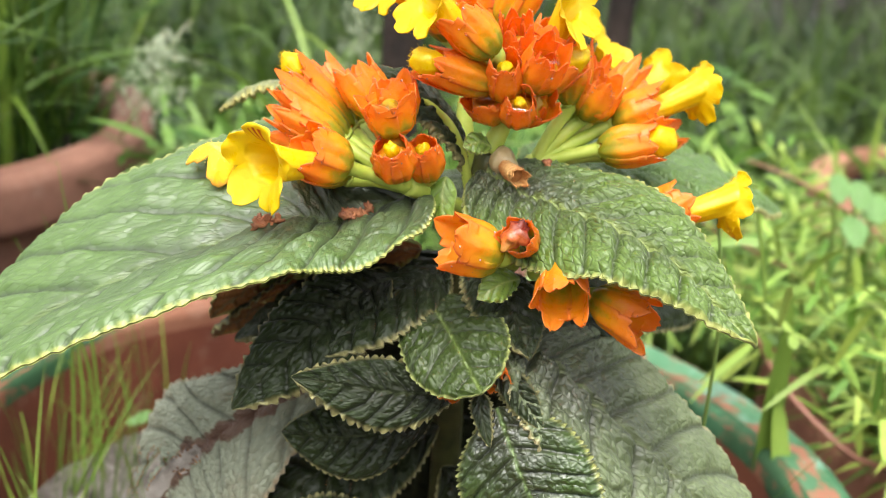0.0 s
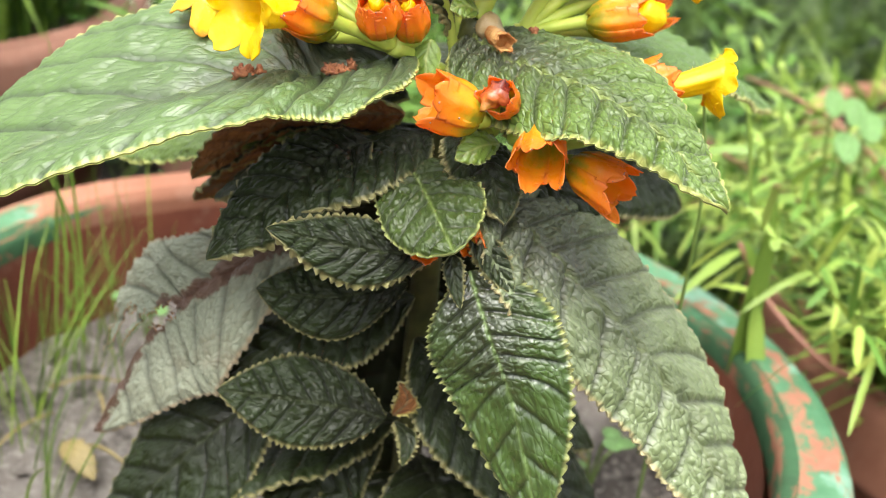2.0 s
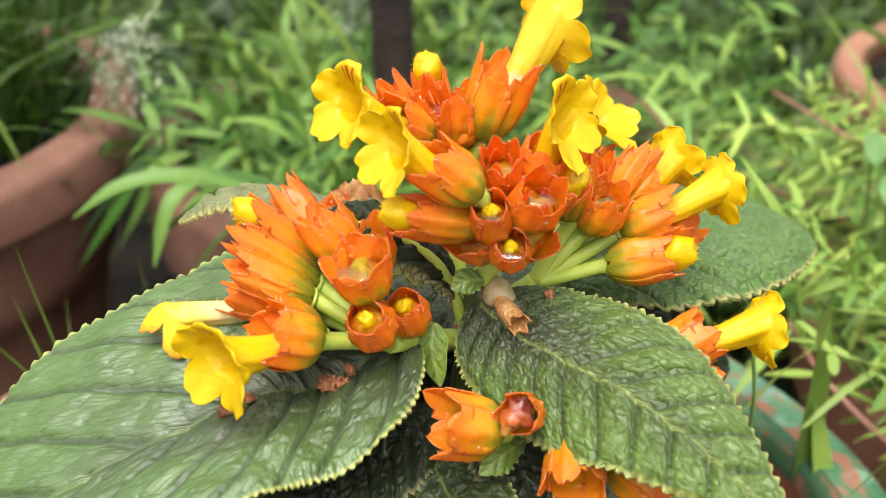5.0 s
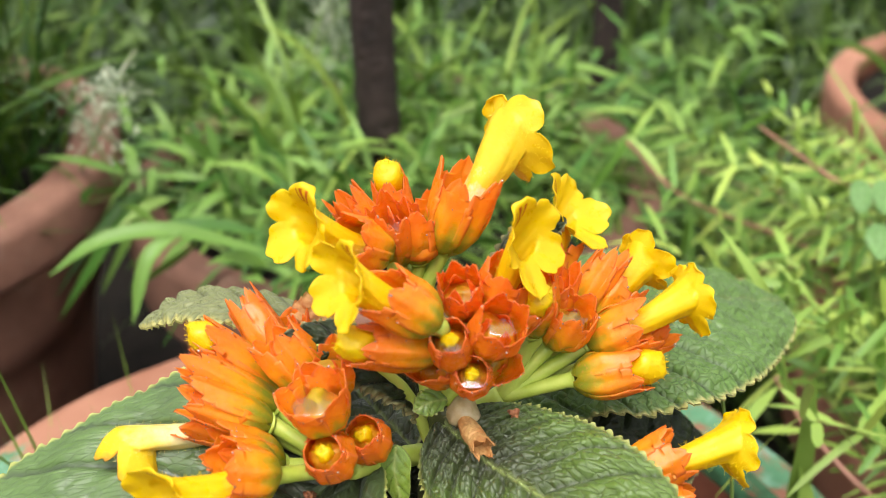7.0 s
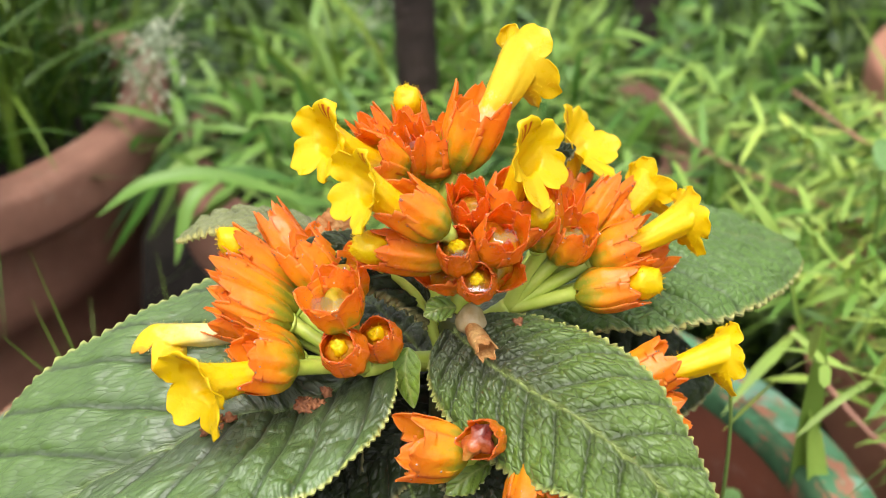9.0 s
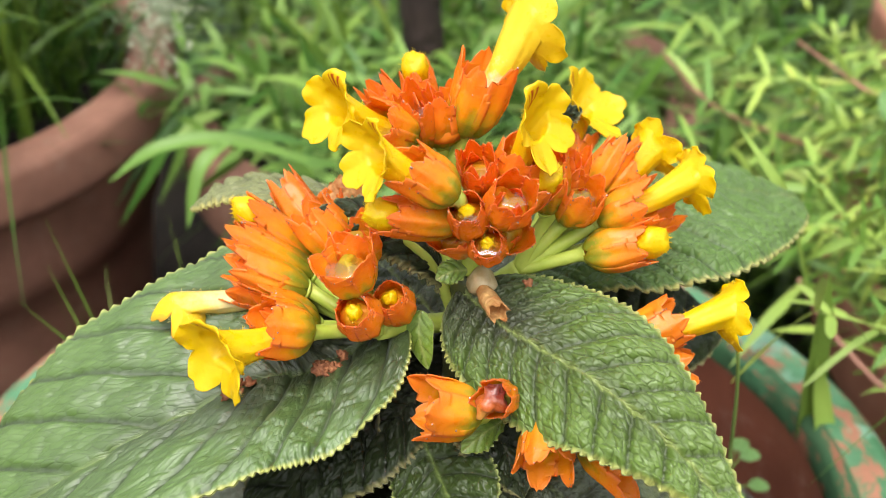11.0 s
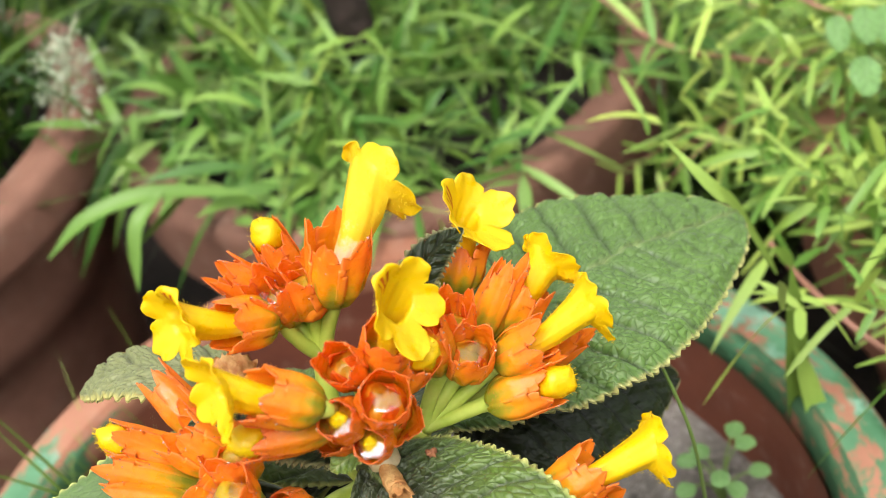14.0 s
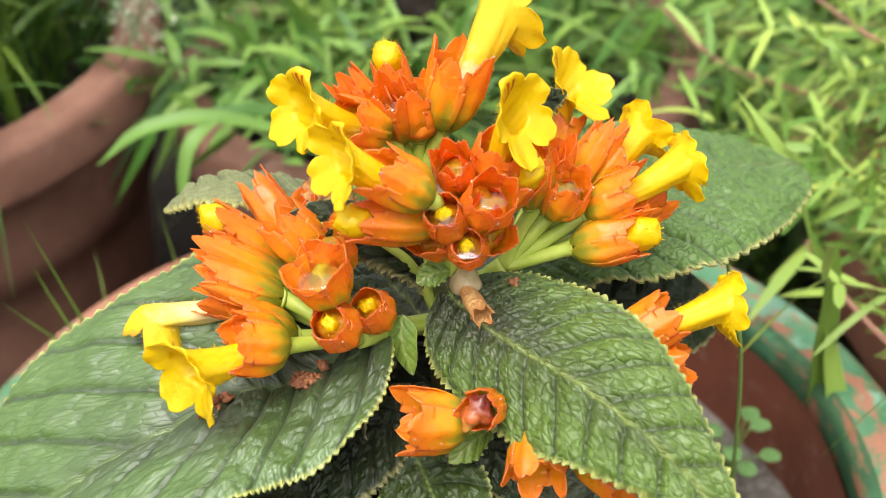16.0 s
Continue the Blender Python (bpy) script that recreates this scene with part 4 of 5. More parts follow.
flower((0.0304, 0.2957, 0.4657), (0.0348, 0.2948, 0.4777), HUB_C, (0.0390, 0.2978, 0.4876), deep=True, kind="tube", aim=(0.70, -0.56, 0.20), spread=0.0106)
flower((0.0222, 0.2929, 0.4536), (0.0156, 0.2862, 0.4604), HUB_C, deep=True, kind="spiky", drop=True)
flower((0.0270, 0.2938, 0.4548), (0.0317, 0.2856, 0.4603), HUB_C, deep=True, kind="spiky")
# tall cluster behind it
flower((0.0200, 0.3152, 0.4705), (0.0270, 0.3165, 0.4895), HUB_T, (0.0388, 0.3258, 0.5014), kind="open", spread=0.0112, tube_r=0.0038, fat=1.15, curl=0.1, aim=(0.76, 0.58, 0.0), petal=YELLOW_PALE, funnel=1.1, flare=1.0, twist=-0.75)
flower((0.0095, 0.3157, 0.4674), (0.0073, 0.3106, 0.4846), HUB_T, deep=True, drop=True, fat=0.85)
flower((0.0103, 0.3272, 0.4652), (0.0072, 0.3294, 0.4830), HUB_T, deep=True, kind="bud", fat=0.8)
flower((0.0073, 0.3210, 0.4667), (-0.0033, 0.3200, 0.4834), HUB_T, deep=True, kind="spiky", fat=0.8)
flower((0.0143, 0.3160, 0.4676), (0.0138, 0.3156, 0.4828), HUB_T, deep=True, kind="spiky")
# right-hand cluster
flower((0.0546, 0.3049, 0.4504), (0.0674, 0.3031, 0.4583), HUB_R, (0.0820, 0.3085, 0.4640), kind="tube", aim=(0.9, 0.28, -0.05), cleft=0.42, spread=0.0092)
flower((0.0502, 0.2994, 0.4440), (0.0662, 0.2983, 0.4482), HUB_R, kind="bud", fat=1.0)
flower((0.0458, 0.3041, 0.4515), (0.0513, 0.3000, 0.4639), HUB_R, drop=True)
flower((0.0504, 0.3159, 0.4476), (0.0621, 0.3235, 0.4637), HUB_R, kind="spiky", fat=0.8)
flower((0.0440, 0.3109, 0.4514), (0.0483, 0.3105, 0.4682), HUB_R, deep=True, kind="spiky", fat=0.9)
flower((0.0413, 0.3015, 0.4552), (0.0407, 0.3023, 0.4724), HUB_R, deep=True, kind="spiky", fat=0.9)
flower((0.0465, 0.3362, 0.4468), (0.0515, 0.3434, 0.4566), HUB_R, (0.0544, 0.3485, 0.4680), kind="tube", aim=(0.62, -0.25, 0.45), spread=0.0118, cleft=0.48)
flower((0.0570, 0.3180, 0.4475), (0.0655, 0.3232, 0.4565), HUB_R, (0.0726, 0.3285, 0.4630), kind="tube", spread=0.0090, aim=(0.75, 0.5, 0.1))
flower((0.0613, 0.3138, 0.4393), (0.0755, 0.3137, 0.4483), HUB_R, kind="spiky", fat=0.85)
# left-hand cluster
flower((-0.0166, 0.2699, 0.4418), (-0.0284, 0.2647, 0.4471), HUB_L, (-0.0410, 0.2572, 0.4455), kind="tube", aim=(-0.6, -0.75, -0.1), fat=1.15, cleft=0.42, spread=0.0112, tube_r=0.0037)
flower((-0.0222, 0.2908, 0.4369), (-0.0385, 0.2895, 0.4440), HUB_L, (-0.0575, 0.2890, 0.4365), kind="tube", wilt=True, aim=(-0.55, -0.2, -0.8), cleft=0.5, curl=-0.3)
flower((-0.0055, 0.2770, 0.4490), (-0.0087, 0.2752, 0.4602), HUB_L, drop=True, fat=1.05, flare=1.18, cut=0.66, blunt=2.2)
flower((-0.0043, 0.2776, 0.4385), (-0.0068, 0.2685, 0.4495), HUB_L, deep=True, kind="cup", fat=0.95)
flower((0.0038, 0.2839, 0.4365), (0.0012, 0.2765, 0.4480), HUB_L, deep=True, kind="cup", fat=0.85)
flower((-0.0173, 0.2808, 0.4354), (-0.0309, 0.2763, 0.4444), HUB_L, kind="spiky")
flower((-0.0194, 0.2853, 0.4432), (-0.0366, 0.2853, 0.4522), HUB_L, kind="spiky", fat=0.85)
flower((-0.0187, 0.2905, 0.4440), (-0.0378, 0.2906, 0.4573), HUB_L, kind="spiky", fat=0.8)
flower((-0.0179, 0.2956, 0.4449), (-0.0342, 0.2950, 0.4605), HUB_L, kind="bud", fat=0.75)
flower((-0.0158, 0.3014, 0.4446), (-0.0287, 0.3151, 0.4569), HUB_L, deep=True, kind="spiky", fat=0.8)
flower((-0.0098, 0.2899, 0.4503), (-0.0189, 0.2921, 0.4626), HUB_L, kind="spiky")
flower((-0.0062, 0.2848, 0.4495), (-0.0072, 0.2852, 0.4621), HUB_L, deep=True, kind="open")
flower((-0.0188, 0.3066, 0.4439), (-0.0178, 0.3096, 0.4567), HUB_L, deep=True, kind="spiky")
# single flower beside the right-hand leaf, and a second calyx under it
LOW_R = (0.045, 0.283, 0.412)
flower((0.0592, 0.2796, 0.4287), (0.0732, 0.2819, 0.4358), LOW_R, (0.0900, 0.2838, 0.4395), kind="tube", aim=(0.93, 0.1, -0.25), cleft=0.45, spread=0.0090)
flower((0.0640, 0.2793, 0.4201), (0.0760, 0.2776, 0.4244), LOW_R, kind="spiky")
# four spent calyces under the leaves
LOW = (0.0275, 0.272, 0.418)
flower((0.0237, 0.2596, 0.4244), (0.0090, 0.2572, 0.4293), LOW, kind="open", fat=1.15, flare=1.02, cut=0.62, blunt=1.9, nips=2)
withered = flower((0.0305, 0.2625, 0.4275), (0.0258, 0.2548, 0.4330), LOW, kind="open", deep=True, fat=0.72, flare=1.0, cut=0.5, blunt=1.5)
blob_mesh("seed_pod", (0.0262, 0.2550, 0.4325), (-0.45, -0.5, -0.55), 0.0028, withered, CALYX_BROWN, frng, "dark brown shrivelled pod", 1.35, 0.38)
flower((0.0400, 0.2610, 0.4240), (0.0384, 0.2470, 0.4180), (0.033, 0.268, 0.418), kind="open", fat=1.0, flare=1.12, cut=0.60, blunt=1.9, nips=2)
flower((0.0477, 0.2600, 0.4162), (0.0612, 0.2494, 0.4134), (0.038, 0.268, 0.414), kind="open", fat=1.0, flare=1.12, cut=0.60, blunt=1.9, nips=2)
# two small red calyces under the round leaf
flower((0.0150, 0.2640, 0.3890), (0.0145, 0.2560, 0.3880), (0.016, 0.275, 0.392), deep=True, kind="spiky", fat=0.7)
flower((0.0250, 0.2640, 0.3920), (0.0262, 0.2570, 0.3905), (0.018, 0.275, 0.394), deep=True, kind="spiky", fat=0.6)

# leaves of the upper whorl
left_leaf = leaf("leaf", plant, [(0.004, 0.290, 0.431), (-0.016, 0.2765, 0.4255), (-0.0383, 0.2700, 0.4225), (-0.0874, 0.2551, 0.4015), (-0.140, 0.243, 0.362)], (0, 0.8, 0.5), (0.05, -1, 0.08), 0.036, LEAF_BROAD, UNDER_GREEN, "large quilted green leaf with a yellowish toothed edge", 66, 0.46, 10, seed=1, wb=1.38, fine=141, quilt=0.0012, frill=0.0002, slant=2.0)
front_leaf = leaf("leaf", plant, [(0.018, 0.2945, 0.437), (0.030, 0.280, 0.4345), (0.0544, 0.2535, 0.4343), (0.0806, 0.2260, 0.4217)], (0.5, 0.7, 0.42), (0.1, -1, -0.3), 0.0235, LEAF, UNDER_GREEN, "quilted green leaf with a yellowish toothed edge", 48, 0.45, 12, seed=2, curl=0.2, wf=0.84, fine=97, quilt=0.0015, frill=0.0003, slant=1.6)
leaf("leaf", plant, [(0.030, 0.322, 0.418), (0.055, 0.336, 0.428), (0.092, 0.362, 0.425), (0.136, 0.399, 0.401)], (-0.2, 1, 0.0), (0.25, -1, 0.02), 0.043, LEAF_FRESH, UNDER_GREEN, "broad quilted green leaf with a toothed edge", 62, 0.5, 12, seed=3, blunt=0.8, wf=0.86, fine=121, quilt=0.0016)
leaf("leaf", plant, [(0.035, 0.320, 0.402), (0.068, 0.338, 0.396), (0.106, 0.362, 0.370)], (-0.1, 0.7, 0.5), (0.1, -0.8, -0.5), 0.025, LEAF_DARK, UNDER, "dark crinkled leaf with a toothed edge", 34, 0.5, 9, seed=4, quilt=0.0013)
leaf("leaf", plant, [(0.006, 0.316, 0.428), (-0.02, 0.326, 0.446), (-0.045, 0.334, 0.446), (-0.063, 0.340, 0.4355)], (-0.05, 0.95, -0.22), (0.05, -0.95, 0.24), 0.0135, UNDER_GREEN, UNDER_GREEN, "", 38, 0.45, 8, seed=5)
leaf("leaf", plant, [(0.016, 0.298, 0.428), (0.010, 0.2955, 0.4465), (-0.002, 0.294, 0.4580), (-0.0170, 0.2945, 0.4615)], (0.1, 1, 0.3), (0, -0.6, -0.7), 0.0085, LEAF_DARK, UNDER, "dark crinkled bract with a brown underside", 30, 0.6, 7, seed=6, fine=37)
tube("leaf_midrib", [(0.0170, 0.2965, 0.426), (0.0105, 0.2940, 0.4460), (0.001, 0.2925, 0.4555), (-0.010, 0.2930, 0.4600)], [0.0017, 0.0013, 0.0009, 0.0004], STEM, plant, "", 8, 24)
leaf("leaf", plant, [(-0.004, 0.312, 0.449), (-0.010, 0.315, 0.454), (-0.018, 0.316, 0.454)], (-0.2, 0.6, 0.6), (0.2, -0.7, -0.4), 0.0062, HUSK, HUSK, "wilted pale brown bract", 12, 0.5, 4, 0.0006, 0.0012, seed=80, fine=25)
# lower leaves
leaf("leaf", plant, [(0.007, 0.279, 0.402), (0.0125, 0.264, 0.4005), (0.021, 0.245, 0.394)], (-0.9, 0.1, -0.3), (0.9, -0.1, 0.4), 0.0152, LEAF_MID, UNDER, "rounded dark green leaf with a pale midrib", 26, 0.52, 7, seed=7, blunt=0.62, tooth=0.0007)
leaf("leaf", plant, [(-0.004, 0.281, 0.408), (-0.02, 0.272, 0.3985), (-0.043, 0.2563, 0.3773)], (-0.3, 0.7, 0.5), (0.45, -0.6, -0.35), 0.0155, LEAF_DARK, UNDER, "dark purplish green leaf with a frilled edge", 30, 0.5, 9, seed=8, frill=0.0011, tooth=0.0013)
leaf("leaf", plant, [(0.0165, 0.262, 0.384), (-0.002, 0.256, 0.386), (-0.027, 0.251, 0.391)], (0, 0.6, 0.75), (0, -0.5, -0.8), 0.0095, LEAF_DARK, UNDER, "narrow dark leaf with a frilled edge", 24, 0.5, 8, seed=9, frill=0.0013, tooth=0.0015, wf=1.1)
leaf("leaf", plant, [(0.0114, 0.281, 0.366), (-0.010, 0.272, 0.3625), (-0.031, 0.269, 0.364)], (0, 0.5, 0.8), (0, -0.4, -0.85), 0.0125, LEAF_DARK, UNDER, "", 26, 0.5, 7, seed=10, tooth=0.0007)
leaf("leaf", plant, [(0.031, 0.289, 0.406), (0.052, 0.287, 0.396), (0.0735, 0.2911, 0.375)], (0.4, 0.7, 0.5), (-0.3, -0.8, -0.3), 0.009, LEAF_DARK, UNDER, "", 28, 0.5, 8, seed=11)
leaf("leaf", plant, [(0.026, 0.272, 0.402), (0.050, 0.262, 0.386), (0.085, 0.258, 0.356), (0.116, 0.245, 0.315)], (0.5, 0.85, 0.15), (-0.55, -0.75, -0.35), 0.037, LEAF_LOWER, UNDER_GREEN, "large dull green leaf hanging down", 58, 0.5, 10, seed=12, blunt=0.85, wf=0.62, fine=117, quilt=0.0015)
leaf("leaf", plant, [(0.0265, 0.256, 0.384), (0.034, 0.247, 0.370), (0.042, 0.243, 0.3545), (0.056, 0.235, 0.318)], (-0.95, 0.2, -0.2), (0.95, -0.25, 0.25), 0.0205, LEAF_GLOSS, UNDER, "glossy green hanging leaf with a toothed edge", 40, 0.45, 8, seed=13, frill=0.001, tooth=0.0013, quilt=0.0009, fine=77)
leaf("leaf", plant, [(0.010, 0.273, 0.324), (-0.012, 0.267, 0.330), (-0.039, 0.262, 0.3335)], (0, 0.5, 0.7), (0, -0.6, -0.7), 0.0145, LEAF_DARK, UNDER, "", 30, 0.5, 8, seed=14, frill=0.001)
leaf("leaf", plant, [(-0.020, 0.290, 0.376), (-0.0515, 0.289, 0.349), (-0.0645, 0.290, 0.333), (-0.082, 0.287, 0.296)], (-0.45, 0.6, 0.5), (0.45, -0.6, -0.6), 0.026, LEAF_TORN, UNDER, "torn pale leaf with dry brown patches", 40, 0.5, 8, seed=15, wf=1.15, fine=77, quilt=0.0014, rip=0.60)
leaf("leaf", plant, [(-0.022, 0.286, 0.325), (-0.048, 0.278, 0.300), (-0.0775, 0.270, 0.2615)], (-0.5, 0.6, 0.5), (0.5, -0.6, -0.4), 0.021, LEAF_DARK, UNDER, "", 32, 0.5, 8, seed=16)
leaf("leaf", plant, [(0.004, 0.296, 0.412), (-0.030, 0.303, 0.402), (-0.060, 0.315, 0.376)], (0, 0.7, -0.7), (0, -0.6, 0.8), 0.017, LEAF, UNDER, "leaf turned to show its reddish brown underside", 30, 0.45, 8, seed=17)
leaf("leaf", plant, [(0.004, 0.312, 0.412), (-0.045, 0.335, 0.392), (-0.0965, 0.360, 0.3625)], (-0.3, 0.9, 0.2), (0.3, -0.9, 0.1), 0.024, LEAF, UNDER_GREEN, "", 38, 0.45, 8, seed=18)
leaf("leaf", plant, [(0.0215, 0.256, 0.388), (0.0225, 0.252, 0.3835), (0.0252, 0.248, 0.3764)], (-0.9, 0.2, -0.2), (0.9, -0.2, 0.2), 0.0032, LEAF_DARK, UNDER, "", 12, 0.4, 4, seed=19, quilt=0.0003, tooth=0.0009, fine=21)
leaf("leaf", plant, [(0.026, 0.262, 0.393), (0.032, 0.256, 0.388), (0.0385, 0.250, 0.3815)], (0.6, 0.3, 0.6), (-0.6, -0.3, -0.5), 0.005, LEAF_DARK, UNDER, "", 16, 0.45, 5, seed=20, frill=0.001, fine=29)
# leaves behind and below the flowers
leaf("leaf", plant, [(0.012, 0.304, 0.420), (-0.006, 0.330, 0.420), (-0.024, 0.366, 0.402)], (-0.9, -0.4, 0.1), (0.9, 0.4, 0.1), 0.022, LEAF, UNDER_GREEN, "", 34, 0.5, 8, seed=61, fine=49)
leaf("leaf", plant, [(0.022, 0.306, 0.420), (0.028, 0.340, 0.420), (0.032, 0.385, 0.398)], (-1, 0, 0.1), (1, 0, 0.1), 0.026, LEAF, UNDER_GREEN, "", 34, 0.5, 8, seed=62, fine=49)
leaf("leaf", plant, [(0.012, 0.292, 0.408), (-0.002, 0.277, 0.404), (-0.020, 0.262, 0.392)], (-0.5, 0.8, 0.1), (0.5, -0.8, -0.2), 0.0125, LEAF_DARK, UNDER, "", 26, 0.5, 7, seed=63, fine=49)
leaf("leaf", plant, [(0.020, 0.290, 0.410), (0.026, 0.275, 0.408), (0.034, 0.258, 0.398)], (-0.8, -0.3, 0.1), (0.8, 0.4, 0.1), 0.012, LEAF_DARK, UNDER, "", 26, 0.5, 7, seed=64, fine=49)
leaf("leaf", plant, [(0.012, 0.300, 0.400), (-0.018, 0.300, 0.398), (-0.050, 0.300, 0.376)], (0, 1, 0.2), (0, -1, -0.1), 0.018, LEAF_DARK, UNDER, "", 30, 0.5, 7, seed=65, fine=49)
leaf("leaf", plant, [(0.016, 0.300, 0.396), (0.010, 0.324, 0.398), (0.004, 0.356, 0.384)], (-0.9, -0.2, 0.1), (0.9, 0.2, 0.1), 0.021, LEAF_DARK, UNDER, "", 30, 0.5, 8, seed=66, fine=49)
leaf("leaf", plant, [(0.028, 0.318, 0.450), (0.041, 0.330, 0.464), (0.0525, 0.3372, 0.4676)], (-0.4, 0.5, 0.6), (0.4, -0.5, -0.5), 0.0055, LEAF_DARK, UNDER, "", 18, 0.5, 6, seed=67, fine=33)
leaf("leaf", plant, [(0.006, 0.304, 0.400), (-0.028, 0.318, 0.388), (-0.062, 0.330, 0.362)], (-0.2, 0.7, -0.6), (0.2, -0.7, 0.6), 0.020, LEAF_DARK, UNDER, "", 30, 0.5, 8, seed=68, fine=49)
# low leaves over the soil, added to darken the gaps
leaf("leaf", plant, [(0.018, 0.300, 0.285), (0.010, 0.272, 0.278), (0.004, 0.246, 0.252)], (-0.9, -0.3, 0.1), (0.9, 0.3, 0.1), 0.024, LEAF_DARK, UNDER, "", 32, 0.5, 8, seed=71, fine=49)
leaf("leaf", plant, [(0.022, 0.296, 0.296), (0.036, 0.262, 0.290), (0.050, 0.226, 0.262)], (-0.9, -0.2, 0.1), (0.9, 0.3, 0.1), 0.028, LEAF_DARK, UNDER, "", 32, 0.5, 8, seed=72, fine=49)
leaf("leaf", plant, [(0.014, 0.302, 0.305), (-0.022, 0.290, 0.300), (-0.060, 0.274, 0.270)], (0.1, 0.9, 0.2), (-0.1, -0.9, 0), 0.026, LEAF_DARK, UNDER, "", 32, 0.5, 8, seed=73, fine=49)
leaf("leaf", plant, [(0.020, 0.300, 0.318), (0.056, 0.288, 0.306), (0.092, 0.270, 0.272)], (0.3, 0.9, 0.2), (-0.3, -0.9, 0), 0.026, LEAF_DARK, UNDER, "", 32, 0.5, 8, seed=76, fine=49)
# deep, shaded leaves round the stem, some added to keep the gaps dark
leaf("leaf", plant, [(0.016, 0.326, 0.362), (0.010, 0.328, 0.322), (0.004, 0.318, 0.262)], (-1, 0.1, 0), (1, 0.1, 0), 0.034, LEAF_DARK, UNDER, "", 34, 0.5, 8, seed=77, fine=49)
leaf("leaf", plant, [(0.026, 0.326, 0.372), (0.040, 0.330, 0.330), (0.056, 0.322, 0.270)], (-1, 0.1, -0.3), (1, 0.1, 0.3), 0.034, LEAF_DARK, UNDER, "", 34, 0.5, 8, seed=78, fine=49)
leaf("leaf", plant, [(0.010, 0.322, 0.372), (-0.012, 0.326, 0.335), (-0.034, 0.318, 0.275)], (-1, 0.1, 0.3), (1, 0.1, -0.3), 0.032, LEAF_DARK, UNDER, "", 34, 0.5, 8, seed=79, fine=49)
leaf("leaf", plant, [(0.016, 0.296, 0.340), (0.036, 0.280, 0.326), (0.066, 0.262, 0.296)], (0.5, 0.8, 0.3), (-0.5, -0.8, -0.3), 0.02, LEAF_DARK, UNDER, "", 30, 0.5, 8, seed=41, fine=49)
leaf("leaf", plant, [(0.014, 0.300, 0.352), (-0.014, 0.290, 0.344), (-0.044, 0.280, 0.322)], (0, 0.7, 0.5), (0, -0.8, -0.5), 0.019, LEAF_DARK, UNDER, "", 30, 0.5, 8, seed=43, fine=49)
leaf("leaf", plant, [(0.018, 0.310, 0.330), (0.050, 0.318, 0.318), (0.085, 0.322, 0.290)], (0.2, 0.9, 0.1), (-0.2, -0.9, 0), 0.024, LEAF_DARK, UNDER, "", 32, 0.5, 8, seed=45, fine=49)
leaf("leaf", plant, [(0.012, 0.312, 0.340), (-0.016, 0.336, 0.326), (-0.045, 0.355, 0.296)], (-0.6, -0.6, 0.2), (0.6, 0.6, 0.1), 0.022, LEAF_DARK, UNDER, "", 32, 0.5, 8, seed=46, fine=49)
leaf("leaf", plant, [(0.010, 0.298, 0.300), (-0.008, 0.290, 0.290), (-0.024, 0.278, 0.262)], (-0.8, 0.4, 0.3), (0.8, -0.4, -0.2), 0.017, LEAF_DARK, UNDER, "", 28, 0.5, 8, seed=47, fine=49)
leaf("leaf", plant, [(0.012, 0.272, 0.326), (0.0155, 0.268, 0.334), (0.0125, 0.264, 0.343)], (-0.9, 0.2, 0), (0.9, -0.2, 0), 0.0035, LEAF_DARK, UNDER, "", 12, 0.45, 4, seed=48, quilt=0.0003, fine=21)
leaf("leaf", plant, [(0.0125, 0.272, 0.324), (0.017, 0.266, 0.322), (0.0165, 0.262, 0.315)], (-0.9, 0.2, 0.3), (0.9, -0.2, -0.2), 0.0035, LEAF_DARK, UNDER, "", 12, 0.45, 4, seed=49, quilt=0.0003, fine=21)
leaf("leaf", plant, [(0.0085, 0.285, 0.437), (0.0080, 0.282, 0.431), (0.0100, 0.279, 0.4225)], (-0.9, 0.3, 0.2), (0.9, 0.1, 0.2), 0.0040, STEM_LEAF, STEM_LEAF, "small fresh green bract", 14, 0.42, 4, seed=50, quilt=0.0002, frill=0.0, fine=21, tooth=0.00005)
leaf("leaf", plant, [(0.0205, 0.2925, 0.444), (0.0165, 0.289, 0.446), (0.0125, 0.287, 0.445)], (-0.2, 0.5, 0.8), (0.2, -0.5, -0.8), 0.0035, STEM_LEAF, STEM_LEAF, "", 10, 0.5, 4, seed=51, quilt=0.0003, fine=21, tooth=0.0004)
leaf("leaf", plant, [(0.030, 0.268, 0.416), (0.0245, 0.262, 0.4165), (0.0185, 0.258, 0.4135)], (-0.1, 0.5, 0.8), (0.1, -0.5, -0.8), 0.0045, STEM_LEAF, STEM_LEAF, "", 12, 0.5, 4, seed=52, quilt=0.0003, fine=21, tooth=0.0005)

# ---- a dark stake in the pot behind ----
tagged(tube("wooden_stake", [(-0.010, 0.745, 0.24), (-0.016, 0.745, 0.40), (-0.022, 0.75, 0.9)], [0.0145, 0.0135, 0.0125], BARK, None, "", 16, 60), "dark weathered stake standing in a weedy pot", "stake")


tagged(tube("wooden_stake", [(0.158, 0.925, -0.02), (0.160, 0.93, 0.3), (0.166, 0.94, 0.85)], [0.012, 0.0115, 0.010], BARK, None, "", 14, 50), "dark thin stake standing in the grass", "stake")


